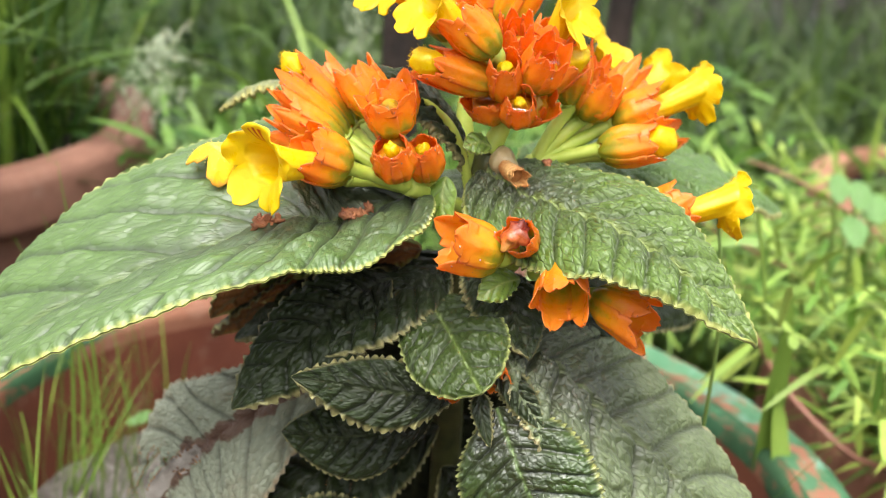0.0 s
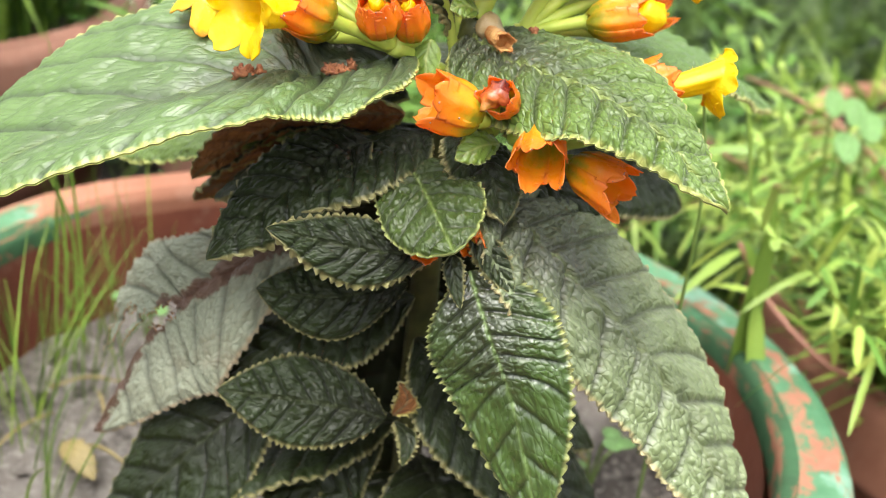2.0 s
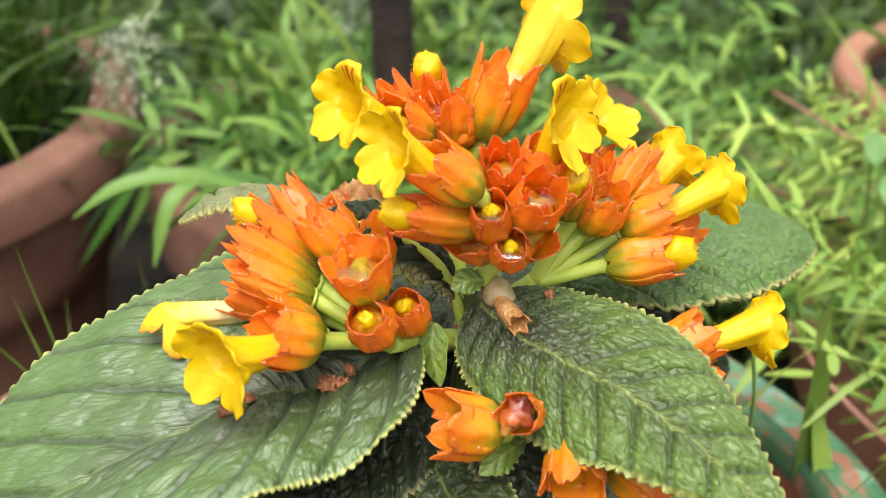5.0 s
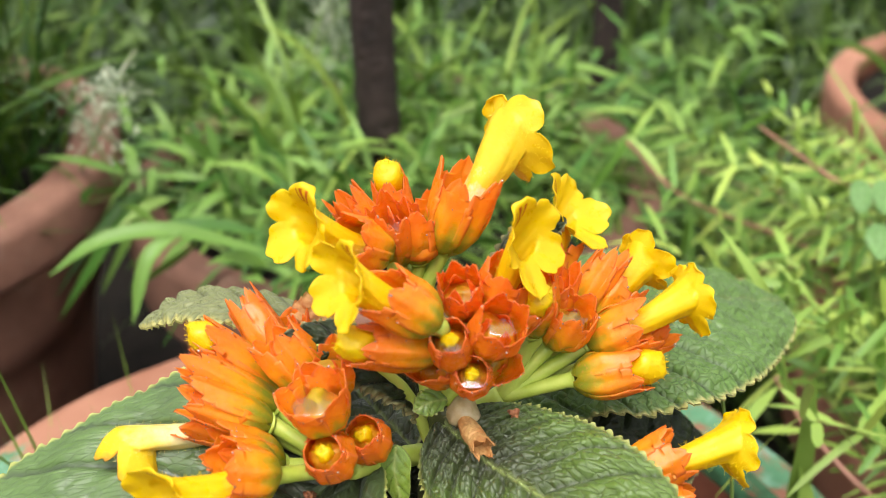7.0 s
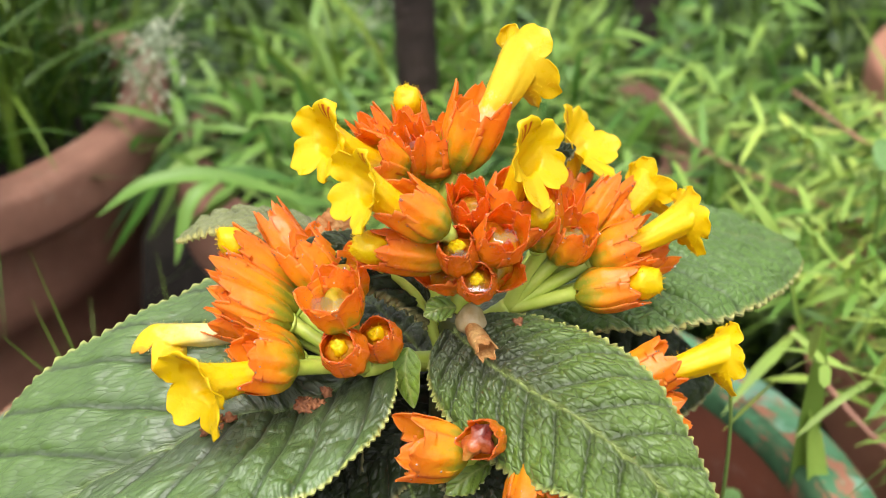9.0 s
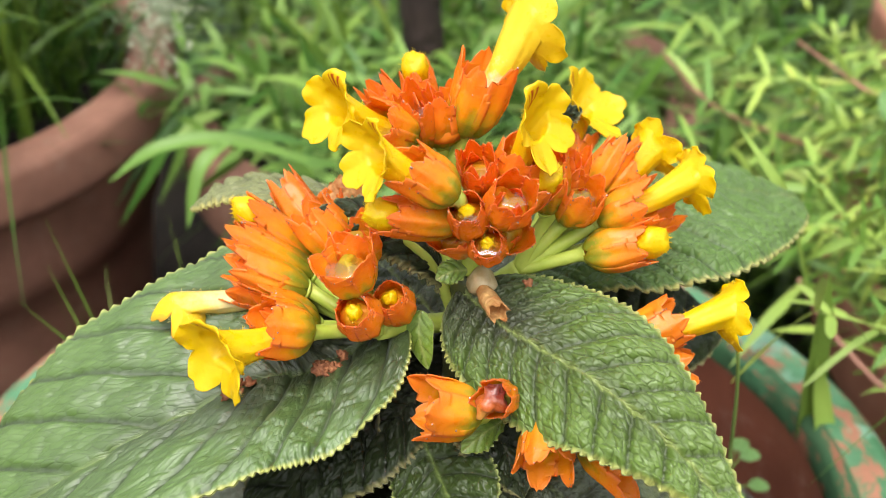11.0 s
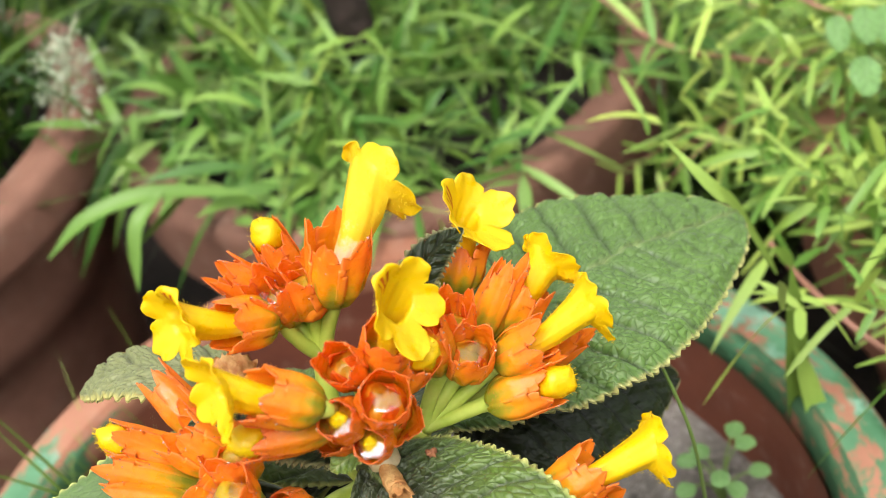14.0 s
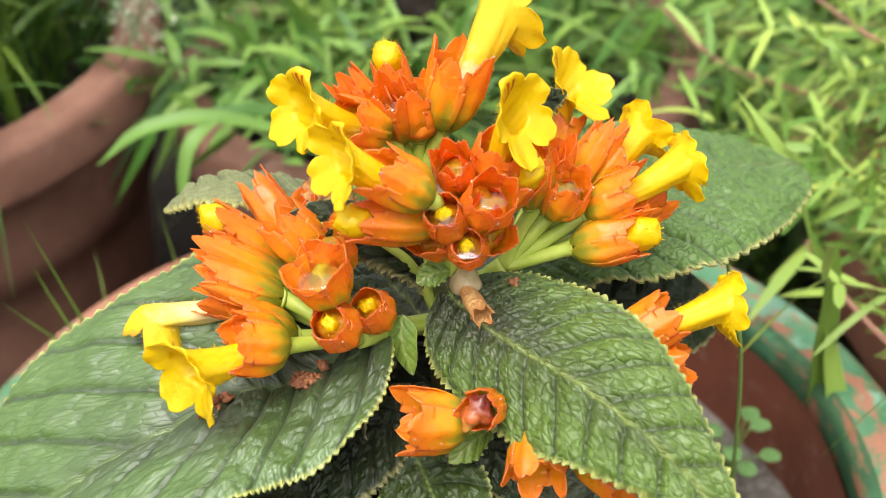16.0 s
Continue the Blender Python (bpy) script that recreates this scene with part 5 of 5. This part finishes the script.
# ---- grasses and weeds ----
def blades(name, label, n, spot, tall, wide, lean, sag, material, seed, shape="grass", category="grass"):
    rng = np.random.default_rng(seed)
    start = np.array([spot(rng) for _ in range(n)])
    ang = rng.uniform(0, 2 * np.pi, n)
    tilt = np.abs(rng.normal(0, lean, n))
    way = np.stack([np.cos(ang) * np.sin(tilt), np.sin(ang) * np.sin(tilt), np.cos(tilt)], 1)
    ln = rng.uniform(*tall, n)
    wd = rng.uniform(*wide, n)
    ob = strips(name, start, way, ln, wd, np.clip(rng.normal(sag, sag * 0.5, n), 0, 1.2), material, None, "", 7, shape, 0.25, rng)
    return tagged(ob, label, category, kind="stuff")


def disc(c, r, z):
    def spot(rng):
        a, k = rng.uniform(0, 6.283), r * math.sqrt(rng.uniform(0, 1))
        return (c[0] + k * math.cos(a), c[1] + k * math.sin(a), z)
    return spot


def field(x0, x1, y0, y1, z=0.0):
    pots = (((-0.011, 0.374), 0.2), ((-0.376, 0.717), 0.21), ((-0.002, 0.742), 0.195), ((0.422, 0.548), 0.22), ((0.59, 0.96), 0.235), ((0.22, 0.66), 0.1), ((-0.155, 0.62), 0.15), ((-0.165, 0.82), 0.17), ((-0.33, 1.03), 0.17))

    def spot(rng):
        while True:
            x, y = rng.uniform(x0, x1), rng.uniform(y0, y1)
            if all((x - c[0]) ** 2 + (y - c[1]) ** 2 > r * r for c, r in pots):
                return (x, y, z)
    return spot


def meadow(c, size):
    """Spots that thin out from a middle, behind the pots."""
    def spot(rng):
        while True:
            x, y = c[0] + rng.normal(0, size[0]), c[1] + rng.normal(0, size[1])
            if y > 0.95 and (x + 0.33) ** 2 + (y - 1.03) ** 2 > 0.03 and (x - 0.59) ** 2 + (y - 0.96) ** 2 > 0.053:
                return (x, y, 0.0)
    return spot


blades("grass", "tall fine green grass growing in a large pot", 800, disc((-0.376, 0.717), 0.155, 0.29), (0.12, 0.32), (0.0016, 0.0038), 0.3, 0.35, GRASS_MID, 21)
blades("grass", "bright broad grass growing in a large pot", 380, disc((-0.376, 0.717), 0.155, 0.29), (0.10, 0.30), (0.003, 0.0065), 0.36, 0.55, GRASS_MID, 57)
blades("grass", "rough green grass on the ground behind the pots", 8500, meadow((0.0, 1.75), (1.15, 0.75)), (0.15, 0.45), (0.004, 0.010), 0.38, 0.5, GRASS_SHADE, 22)
blades("grass", "rough green grass between the pots", 1500, field(-0.9, 0.95, 0.62, 1.0), (0.14, 0.36), (0.003, 0.006), 0.38, 0.45, GRASS_SHADE, 23)
for k, (x, y) in enumerate(((-0.128, 0.354), (-0.130, 0.448), (-0.115, 0.408), (-0.142, 0.440), (-0.150, 0.416), (-0.138, 0.385), (-0.112, 0.325), (-0.112, 0.470))):
    blades("grass", "tuft of thin bright seedling grass in sandy soil", 11, disc((x, y), 0.012, SOILZ - 0.002), (0.04, 0.13), (0.0005, 0.0011), 0.2, 0.25, GRASS, 240 + k)
blades("grass", "long green blades arching over a clay pot", 260, disc((0.44, 0.58), 0.16, 0.235), (0.1, 0.26), (0.0025, 0.005), 0.55, 0.6, GRASS, 25)
blades("grass", "long arching grass blades among the weeds of a pot", 80, disc((-0.005, 0.80), 0.10, 0.27), (0.12, 0.26), (0.003, 0.006), 0.5, 0.7, GRASS, 33)
blades("grass", "broad arching grass blades behind the pots", 220, field(-0.9, 0.9, 0.95, 1.5), (0.25, 0.42), (0.006, 0.011), 0.4, 0.75, GRASS, 27)
blades("grass", "low grass on the ground in front of the pots", 3500, field(-2.2, 2.2, -1.3, 0.5), (0.06, 0.17), (0.003, 0.006), 0.5, 0.5, GRASS_SHADE, 28)
blades("grass", "bright grass filling a clay pot at the back", 160, disc((0.59, 0.96), 0.17, 0.225), (0.08, 0.24), (0.003, 0.007), 0.5, 0.6, GRASS, 30)
blades("grass", "dry straw-coloured blades among the grass", 120, field(-0.9, 0.95, 0.6, 1.4), (0.1, 0.3), (0.002, 0.004), 0.5, 0.6, STRAW, 26)


def leafy(name, label, spots, seed, stem_len, leaf_len, leaf_wide, step, material, stem_material, shape, spread, up=0.6, sag=0.4, whorl=2, category="weed"):
    """Sprawling stems set with many leaves: one mesh of stems and one of leaves."""
    rng = np.random.default_rng(seed)
    st, wy, ln, wd, sg = [], [], [], [], []
    sv, sf = [], []
    for p in spots:
        a = rng.uniform(0, 6.283)
        d = unit(np.array([math.cos(a) * spread, math.sin(a) * spread, up]))
        L = stem_len * rng.uniform(0.6, 1.2)
        n = max(4, int(L / step))
        f = np.linspace(0, 1, n)
        line = np.asarray(p) + d * (L * f)[:, None] + np.array([0, 0, -1.0]) * (sag * L * f ** 2 * 0.5)[:, None] + np.cumsum(rng.normal(0, 0.0012, (n, 3)), 0)
        tang = unit(np.gradient(line, axis=0))
        r = 0.0011 * (1.15 - f)
        s = unit(np.cross(tang, [0.2, 0.3, 0.9]))
        t = np.cross(tang, s)
        k0 = len(sv)
        for i in range(n):
            for q in range(5):
                b = q * 1.2566
                sv.append(line[i] + r[i] * (math.cos(b) * s[i] + math.sin(b) * t[i]))
        sf += [tuple(q) for q in grid_faces(n, 5, True, k0)]
        for i in range(1, n):
            for w in range(whorl):
                b = i * 2.4 + w * 6.283 / whorl + rng.normal(0, 0.3)
                out = math.cos(b) * s[i] + math.sin(b) * t[i]
                st.append(line[i])
                wy.append(out * rng.uniform(0.6, 1.3) + tang[i] * rng.uniform(0.3, 1.1) + np.array([0, 0, rng.uniform(-0.2, 0.5)]))
                ln.append(leaf_len * rng.uniform(0.45, 1.25) * (1 - 0.25 * f[i]))
                wd.append(leaf_wide * rng.uniform(0.7, 1.2))
                sg.append(abs(rng.normal(0.35, 0.3)))
    root = tagged(new(name), label, category, kind="stuff")
    mesh_ob("stems", sv, sf, stem_material, root)
    strips("foliage", np.array(st), np.array(wy), np.array(ln), np.array(wd), np.array(sg), material, root, "", 6, shape, 0.2, rng)
    return root


wr = np.random.default_rng(31)
leafy("leafy_weed", "bright green narrow-leaved weeds crowding a pot", [disc((0.000, 0.775), 0.120, 0.278)(wr) for _ in range(180)], 32, 0.15, 0.058, 0.0066, 0.019, WEED, GREENSTEM, "lance", 0.95, 0.55, 0.7, 1)
leafy("leafy_weed", "bright green narrow-leaved weeds hanging over a pot", [disc((-0.055, 0.74), 0.075, 0.285)(wr) for _ in range(18)], 36, 0.13, 0.055, 0.007, 0.019, WEED, GREENSTEM, "lance", 0.9, 0.6, 0.6, 1)
leafy("leafy_weed", "narrow-leaved weeds draped over the front of a pot", [disc((-0.020, 0.640), 0.050, 0.286)(wr) for _ in range(15)], 37, 0.11, 0.055, 0.0065, 0.018, WEED, GREENSTEM, "lance", 1.0, 0.5, 0.7, 1)
leafy("leafy_weed", "narrow-leaved weeds hanging over a dark clay rim", [disc((-0.095, 0.675), 0.040, 0.284)(wr) for _ in range(7)], 39, 0.11, 0.055, 0.0065, 0.017, WEED, GREENSTEM, "lance", 0.9, 0.6, 0.8, 1)
leafy("needle_plant", "sprawling needle-leaved plant over a clay pot", [disc((0.40, 0.55), 0.17, 0.235)(wr) for _ in range(110)], 33, 0.20, 0.036, 0.0038, 0.013, NEEDLE, GREENSTEM, "needle", 0.8, 0.9, 0.4, 2)
leafy("needle_plant", "needle-leaved shoots spilling over a clay rim", [disc((0.300, 0.500), 0.065, 0.235)(wr) for _ in range(48)], 38, 0.17, 0.032, 0.0038, 0.011, NEEDLE, GREENSTEM, "needle", 0.75, 1.0, 0.35, 2)
leafy("needle_plant", "sprawling needle-leaved plant with reddish stems", [disc((0.38, 0.66), 0.09, 0.235)(wr) for _ in range(95)], 34, 0.2, 0.036, 0.0028, 0.013, NEEDLE, REDSTEM, "needle", 0.95, 0.5, 0.6, 2)
leafy("leafy_weed", "green weeds between the pots", [field(-0.6, 0.9, 0.92, 1.5)(wr) for _ in range(150)], 35, 0.32, 0.065, 0.010, 0.022, WEED_SHADE, GREENSTEM, "lance", 0.6, 0.9, 0.4, 1)
leafy("leafy_weed", "tall light green weeds standing between two clay pots", [field(0.15, 0.31, 0.84, 1.02)(wr) for _ in range(42)], 40, 0.36, 0.055, 0.0065, 0.018, WEED, GREENSTEM, "lance", 0.30, 1.0, 0.25, 1)


def big_blade(name, label, line, wide, material, category="weed"):
    """One broad grass-like leaf with a fold along its middle."""
    p = spline(line, 22)
    f = np.linspace(0, 1, 22)
    w = wide * 0.5 * np.interp(f, [0, 0.1, 0.4, 0.75, 1], [0.25, 0.6, 1.0, 0.75, 0.03])
    t = unit(np.gradient(p, axis=0))
    s = unit(np.cross(t, [0.1, -0.5, 0.85]))
    n = np.cross(s, t)
    rows = np.stack([p - s * w[:, None] + n * w[:, None] * 0.3, p - s * w[:, None] * 0.5 + n * w[:, None] * 0.1, p, p + s * w[:, None] * 0.5 + n * w[:, None] * 0.1, p + s * w[:, None] + n * w[:, None] * 0.3], 1)
    low = rows - n[:, None] * 0.0003
    v = np.vstack([rows.reshape(-1, 3), low.reshape(-1, 3)])
    q = np.vstack([grid_faces(22, 5), grid_faces(22, 5, start=110, flip=True)])
    return tagged(mesh_ob(name, v, q, material), label, category)


big_blade("weed_leaf", "long bright green leaf arching between two pots", [(-0.070, 0.585, 0.320), (-0.112, 0.575, 0.338), (-0.145, 0.566, 0.338), (-0.172, 0.560, 0.322)], 0.0095, WEED)
big_blade("weed_leaf", "drooping bright green leaf between two pots", [(-0.108, 0.575, 0.338), (-0.122, 0.560, 0.330), (-0.131, 0.548, 0.300)], 0.0085, WEED)
big_blade("weed_leaf", "upright broad grass leaf beside the painted pot", [(0.1586, 0.4126, 0.2662), (0.1586, 0.4126, 0.3162), (0.1568, 0.4113, 0.3607)], 0.010, GRASS)


big_blade("weed_leaf", "pale narrow leaf standing behind a broad quilted leaf", [(0.160, 0.440, 0.33), (0.140, 0.420, 0.385), (0.132, 0.4155, 0.399), (0.1185, 0.4256, 0.417)], 0.006, NEEDLE)
big_blade("weed_leaf", "broad green leaf folded over the painted rim", [(0.168, 0.402, 0.250), (0.166, 0.404, 0.275), (0.162, 0.410, 0.300), (0.158, 0.412, 0.318)], 0.010, NEEDLE)
for k, (x, y, top) in enumerate(((-0.133, 0.394, 0.400), (-0.148, 0.388, 0.368), (-0.143, 0.407, 0.371), (-0.126, 0.385, 0.345))):
    big_blade("grass_tuft", "single thin upright grass blade at the edge of the soil", [(-0.122 - 0.004 * k, 0.405, SOILZ - 0.002), (-0.124 - 0.003 * k, 0.405, SOILZ + 0.08), (x, y, top)], 0.0014, GRASS, "grass")


def runner(label, line, thick, leaves, seed, material):
    """One bare sprawling stem with a few narrow leaves."""
    r = np.random.default_rng(seed)
    root = tagged(new("trailing_weed"), label, "weed", "sprawling stems")
    tube("stem", line, [thick, thick * 0.9, thick * 0.7], material, root, "", 8, 40)
    if leaves:
        p = spline(line, 60)[r.integers(10, 60, leaves)]
        strips("foliage", p, r.normal(size=(leaves, 3)) + (0, 0, 0.7), r.uniform(0.02, 0.045, leaves), r.uniform(0.003, 0.006, leaves), r.uniform(0.1, 0.5, leaves), NEEDLE, root, "", 6, "lance", 0.2, r)


runner("pinkish red stem leaning over a clay rim", [(0.275, 0.470, 0.232), (0.235, 0.445, 0.262), (0.206, 0.436, 0.276), (0.183, 0.464, 0.291), (0.168, 0.478, 0.312)], 0.0017, 9, 41, REDSTEM)
runner("reddish stem trailing between two clay pots", [(0.300, 0.630, 0.232), (0.262, 0.636, 0.272), (0.2216, 0.637, 0.293), (0.160, 0.634, 0.322), (0.130, 0.66, 0.345)], 0.0015, 12, 42, REDSTEM)
runner("reddish stem rising over the weeds", [(0.330, 0.610, 0.232), (0.275, 0.585, 0.320), (0.224, 0.595, 0.352), (0.2134, 0.686, 0.3414)], 0.0013, 10, 43, REDSTEM)
runner("thin green curved stalk rising from the soil", [(0.114, 0.350, SOILZ - 0.002), (0.107, 0.335, 0.32), (0.102, 0.3249, 0.3854), (0.094, 0.326, 0.425)], 0.0007, 0, 44, GREENSTEM)


def round_leaf(label, centre, size, seed):
    """A round thin leaf on a bare stalk that stands among the grass."""
    root = tagged(new("round_leaf_weed"), label, "weed", "round-leaved weeds")
    c = np.asarray(centre, float)
    tube("leaf_stalk", [(c[0] + 0.02, c[1] + 0.03, c[2] - 0.12), (c[0] + 0.012, c[1] + 0.02, c[2] - 0.05), c + (0.0, size * 0.8, 0.0)], [0.0012, 0.001, 0.0008], GREENSTEM, root, "", 6, 16)
    leaf("leaf_blade", root, [c + (0, size, 0.004), c, c + (0, -size, -0.008)], (-1, 0, 0.1), (1, 0, 0.1), size, SEEDLING, SEEDLING, "", 10, 0.5, 4, 0.0003, 0.0003, seed, 0.1, 0.55, 0.0004, tooth=0.0004)


for k, (x, y, z) in enumerate(((0.216, 0.537, 0.372), (0.232, 0.548, 0.366), (0.226, 0.530, 0.352), (0.247, 0.560, 0.356))):
    round_leaf("round bright green leaf on a sprawling weed", (x, y, z), 0.0055 + 0.0008 * k, 102 + k)


# ---- small things on the soil of the painted pot ----
def clods(n, seed):
    """Loose lumps and crumbs of earth scattered over the soil."""
    r = np.random.default_rng(seed)
    ph = np.linspace(0.15, np.pi - 0.15, 5)
    th = np.linspace(0, 2 * np.pi, 8, endpoint=False)
    ball = np.stack([np.outer(np.sin(ph), np.cos(th)), np.outer(np.sin(ph), np.sin(th)), np.outer(np.cos(ph), np.ones(8)) * 0.8], -1).reshape(-1, 3)
    caps = np.array([[0, 1, 2, 3], [0, 3, 4, 7], [4, 5, 6, 7]])
    v, f = [], []
    for k in range(n):
        a, d = r.uniform(0, 6.283), 0.152 * math.sqrt(r.uniform(0.1, 1))
        size = min(0.0045, 0.0009 + r.exponential(0.0011))
        lump = ball * size * (1 + 0.28 * r.normal(size=(40, 1))) * r.uniform(0.7, 1.3, 3)
        v.append(lump + (OWN[0] + d * math.cos(a), OWN[1] + d * math.sin(a), SOILZ + r.uniform(-0.001, 0.006)))
        f.append(grid_faces(5, 8, True, k * 40, True))
        f.append(caps + k * 40)
    tagged(mesh_ob("soil_crumb", np.vstack(v), np.vstack(f), SOIL, smooth=False), "loose crumbs and lumps of sandy soil", "soil", kind="stuff")


clods(900, 130)
leaf("fallen_leaf", None, [(-0.116, 0.357, SOILZ + 0.010), (-0.107, 0.348, SOILZ + 0.013), (-0.097, 0.339, SOILZ + 0.008)], (0.3, 0.8, 0.4), (-0.3, -0.8, -0.3), 0.0055, STRAW, STRAW, "", 10, 0.5, 4, 0.0004, 0.0004, 120, fine=21)
tagged(bpy.data.objects["fallen_leaf"], "small curled yellowish olive leaf lying on soil", "leaf")
for k, (x, y, a, length) in enumerate(((-0.135, 0.400, 0.4, 0.03), (-0.105, 0.380, 2.0, 0.024), (-0.142, 0.345, 1.2, 0.04), (-0.085, 0.350, 2.7, 0.03), (0.112, 0.352, 0.9, 0.028), (0.100, 0.395, 2.2, 0.03))):
    dx, dy = math.cos(a) * length, math.sin(a) * length
    tagged(tube("straw_bit", [(x, y, SOILZ + 0.006), (x + dx * 0.5, y + dy * 0.5, SOILZ + 0.010), (x + dx, y + dy, SOILZ + 0.006)], [0.0007, 0.0008, 0.0005], STRAW, None, "", 6, 10), "dry straw bit lying on sandy soil", "straw", "straw on the soil")


# ---- fallen bits on the leaves ----
crng = np.random.default_rng(71)


def crumbs(at, n, size, spread, under):
    root = tagged(new("plant_debris"), "brown crumbs of fallen petals lying on a leaf", "debris", "debris on the leaves")
    v = np.empty(len(under.data.vertices) * 3)
    under.data.vertices.foreach_get("co", v)
    v = v.reshape(-1, 3)[: len(under.data.vertices) // 2]
    root.location = (at[0], at[1], v[np.argmin(np.hypot(v[:, 0] - at[0], v[:, 1] - at[1])), 2] + size * 0.6)
    for k in range(n):
        off = crng.normal(0, spread, 3) * (1, 1, 0.25)
        blob_mesh("crumb", off, crng.normal(size=3), size * crng.uniform(0.6, 1.2), root, CRUMB, crng, "", crng.uniform(0.5, 1.4), 0.5)


crumbs((-0.0150, 0.2725, 0.4253), 9, 0.0014, 0.0018, left_leaf)
crumbs((-0.0380, 0.2695, 0.4246), 7, 0.0018, 0.0016, left_leaf)
crumbs((-0.0325, 0.2960, 0.4199), 3, 0.0014, 0.0014, left_leaf)
crumbs((0.0360, 0.2900, 0.4360), 1, 0.0013, 0.0002, front_leaf)
crumbs((-0.0112, 0.2769, 0.4252), 1, 0.0013, 0.0002, left_leaf)
fallen = tagged(new("fallen_corolla"), "withered brown flower with a pale swollen end on a leaf", "fallen flower")
fallen.location = (0.0239, 0.2925, 0.4395)
blob_mesh("ovary", (0, 0, 0.0008), (0.3, -0.6, -0.1), 0.0039, fallen, PALE, crng, "pale translucent swollen end", 1.05, 0.12, 50)
tube("withered_tube", [(0.0002, -0.002, 0.0004), (0.0018, -0.0062, 0.0), (0.0030, -0.0095, 0.0002)], [0.0019, 0.0025, 0.0024], HUSK, fallen, "pale brown shrunken tube", 14, 16)
mouth_way = frame_of((0.0020, -0.0058, 0.0004))
for k in range(5):
    sepal_mesh(np.array([0.0025, -0.0080, 0.0]), *mouth_way, k * 1.2566, 0.0062, 0.0026, 1.0, 0.4, 0.05, 0.0, HUSK, fallen, crng, "torn_lobe")


def seedling(at, n, seed):
    """A small rosette of round seedling leaves."""
    r = np.random.default_rng(seed)
    root = tagged(new("seedling"), "small round-leaved green seedling in the soil", "seedling", "seedlings in the soil")
    root.location = at
    for k in range(n):
        a = k * 2.4 + r.uniform(0, 0.6)
        out = np.array([math.cos(a), math.sin(a), 0.0])
        reach = r.uniform(0.006, 0.013)
        tip = out * reach + np.array([0, 0, r.uniform(0.014, 0.032)])
        tube("leaf_stalk", [(0, 0, -0.004), tip * (0.4, 0.4, 0.7), tip], [0.0006, 0.0005, 0.0004], GREENSTEM, root, "", 6, 8)
        leaf("leaflet", root, [tip, tip + out * 0.004 + (0, 0, 0.0006), tip + out * 0.009], (-out[1], out[0], 0.1), (out[1], -out[0], 0.1), 0.0042, SEEDLING, SEEDLING, "", 8, 0.55, 3, 0.0001, 0.0, seed + k, 0.05, 0.6, 0.0003, fine=17, tooth=0.0001)


seedling((0.126, 0.408, SOILZ + 0.008), 8, 81)
seedling((0.098, 0.372, SOILZ + 0.008), 5, 82)
seedling((-0.106, 0.450, SOILZ + 0.008), 6, 83)


def panicle(base, top, seed):
    """An airy grass seed head: a thin stalk with many fine side branches and tiny grains."""
    r = np.random.default_rng(seed)
    root = tagged(new("grass_seed_head"), "airy pale green grass seed head", "grass", "grass seed heads")
    root.location = base
    top = np.asarray(top, float) - base
    tube("stalk", [(0, 0, 0), top * 0.5 + (0.006, 0, 0.01), top], [0.001, 0.0008, 0.0004], GREENSTEM, root, "", 6, 20)
    st, wy, ln = [], [], []
    for k in range(260):
        f = r.uniform(0.55, 1.0)
        st.append(top * f + r.normal(0, 0.010 * (1.15 - f) * 2.2, 3))
        wy.append(r.normal(size=3) + (0, 0, 0.8))
        ln.append(r.uniform(0.002, 0.0042))
    seeds = strips("seed_cloud", np.array(st), np.array(wy), np.array(ln), np.full(260, 0.0021), np.zeros(260), GRAIN, root, "", 2, "lance", 0.2, r)
    tagged(seeds, kind="stuff")
    st = [top * r.uniform(0.5, 0.95) for _ in range(60)]
    strips("seed_spray", np.array(st), r.normal(size=(60, 3)) + (0, 0, 1.2), r.uniform(0.012, 0.03, 60), np.full(60, 0.0005), np.full(60, 0.2), GRAIN, root, "", 5, "needle", 0.2, r)


panicle((-0.205, 0.70, 0.295), (-0.143, 0.635, 0.398), 91)
panicle((-0.035, 0.815, 0.27), (-0.050, 0.785, 0.405), 92)
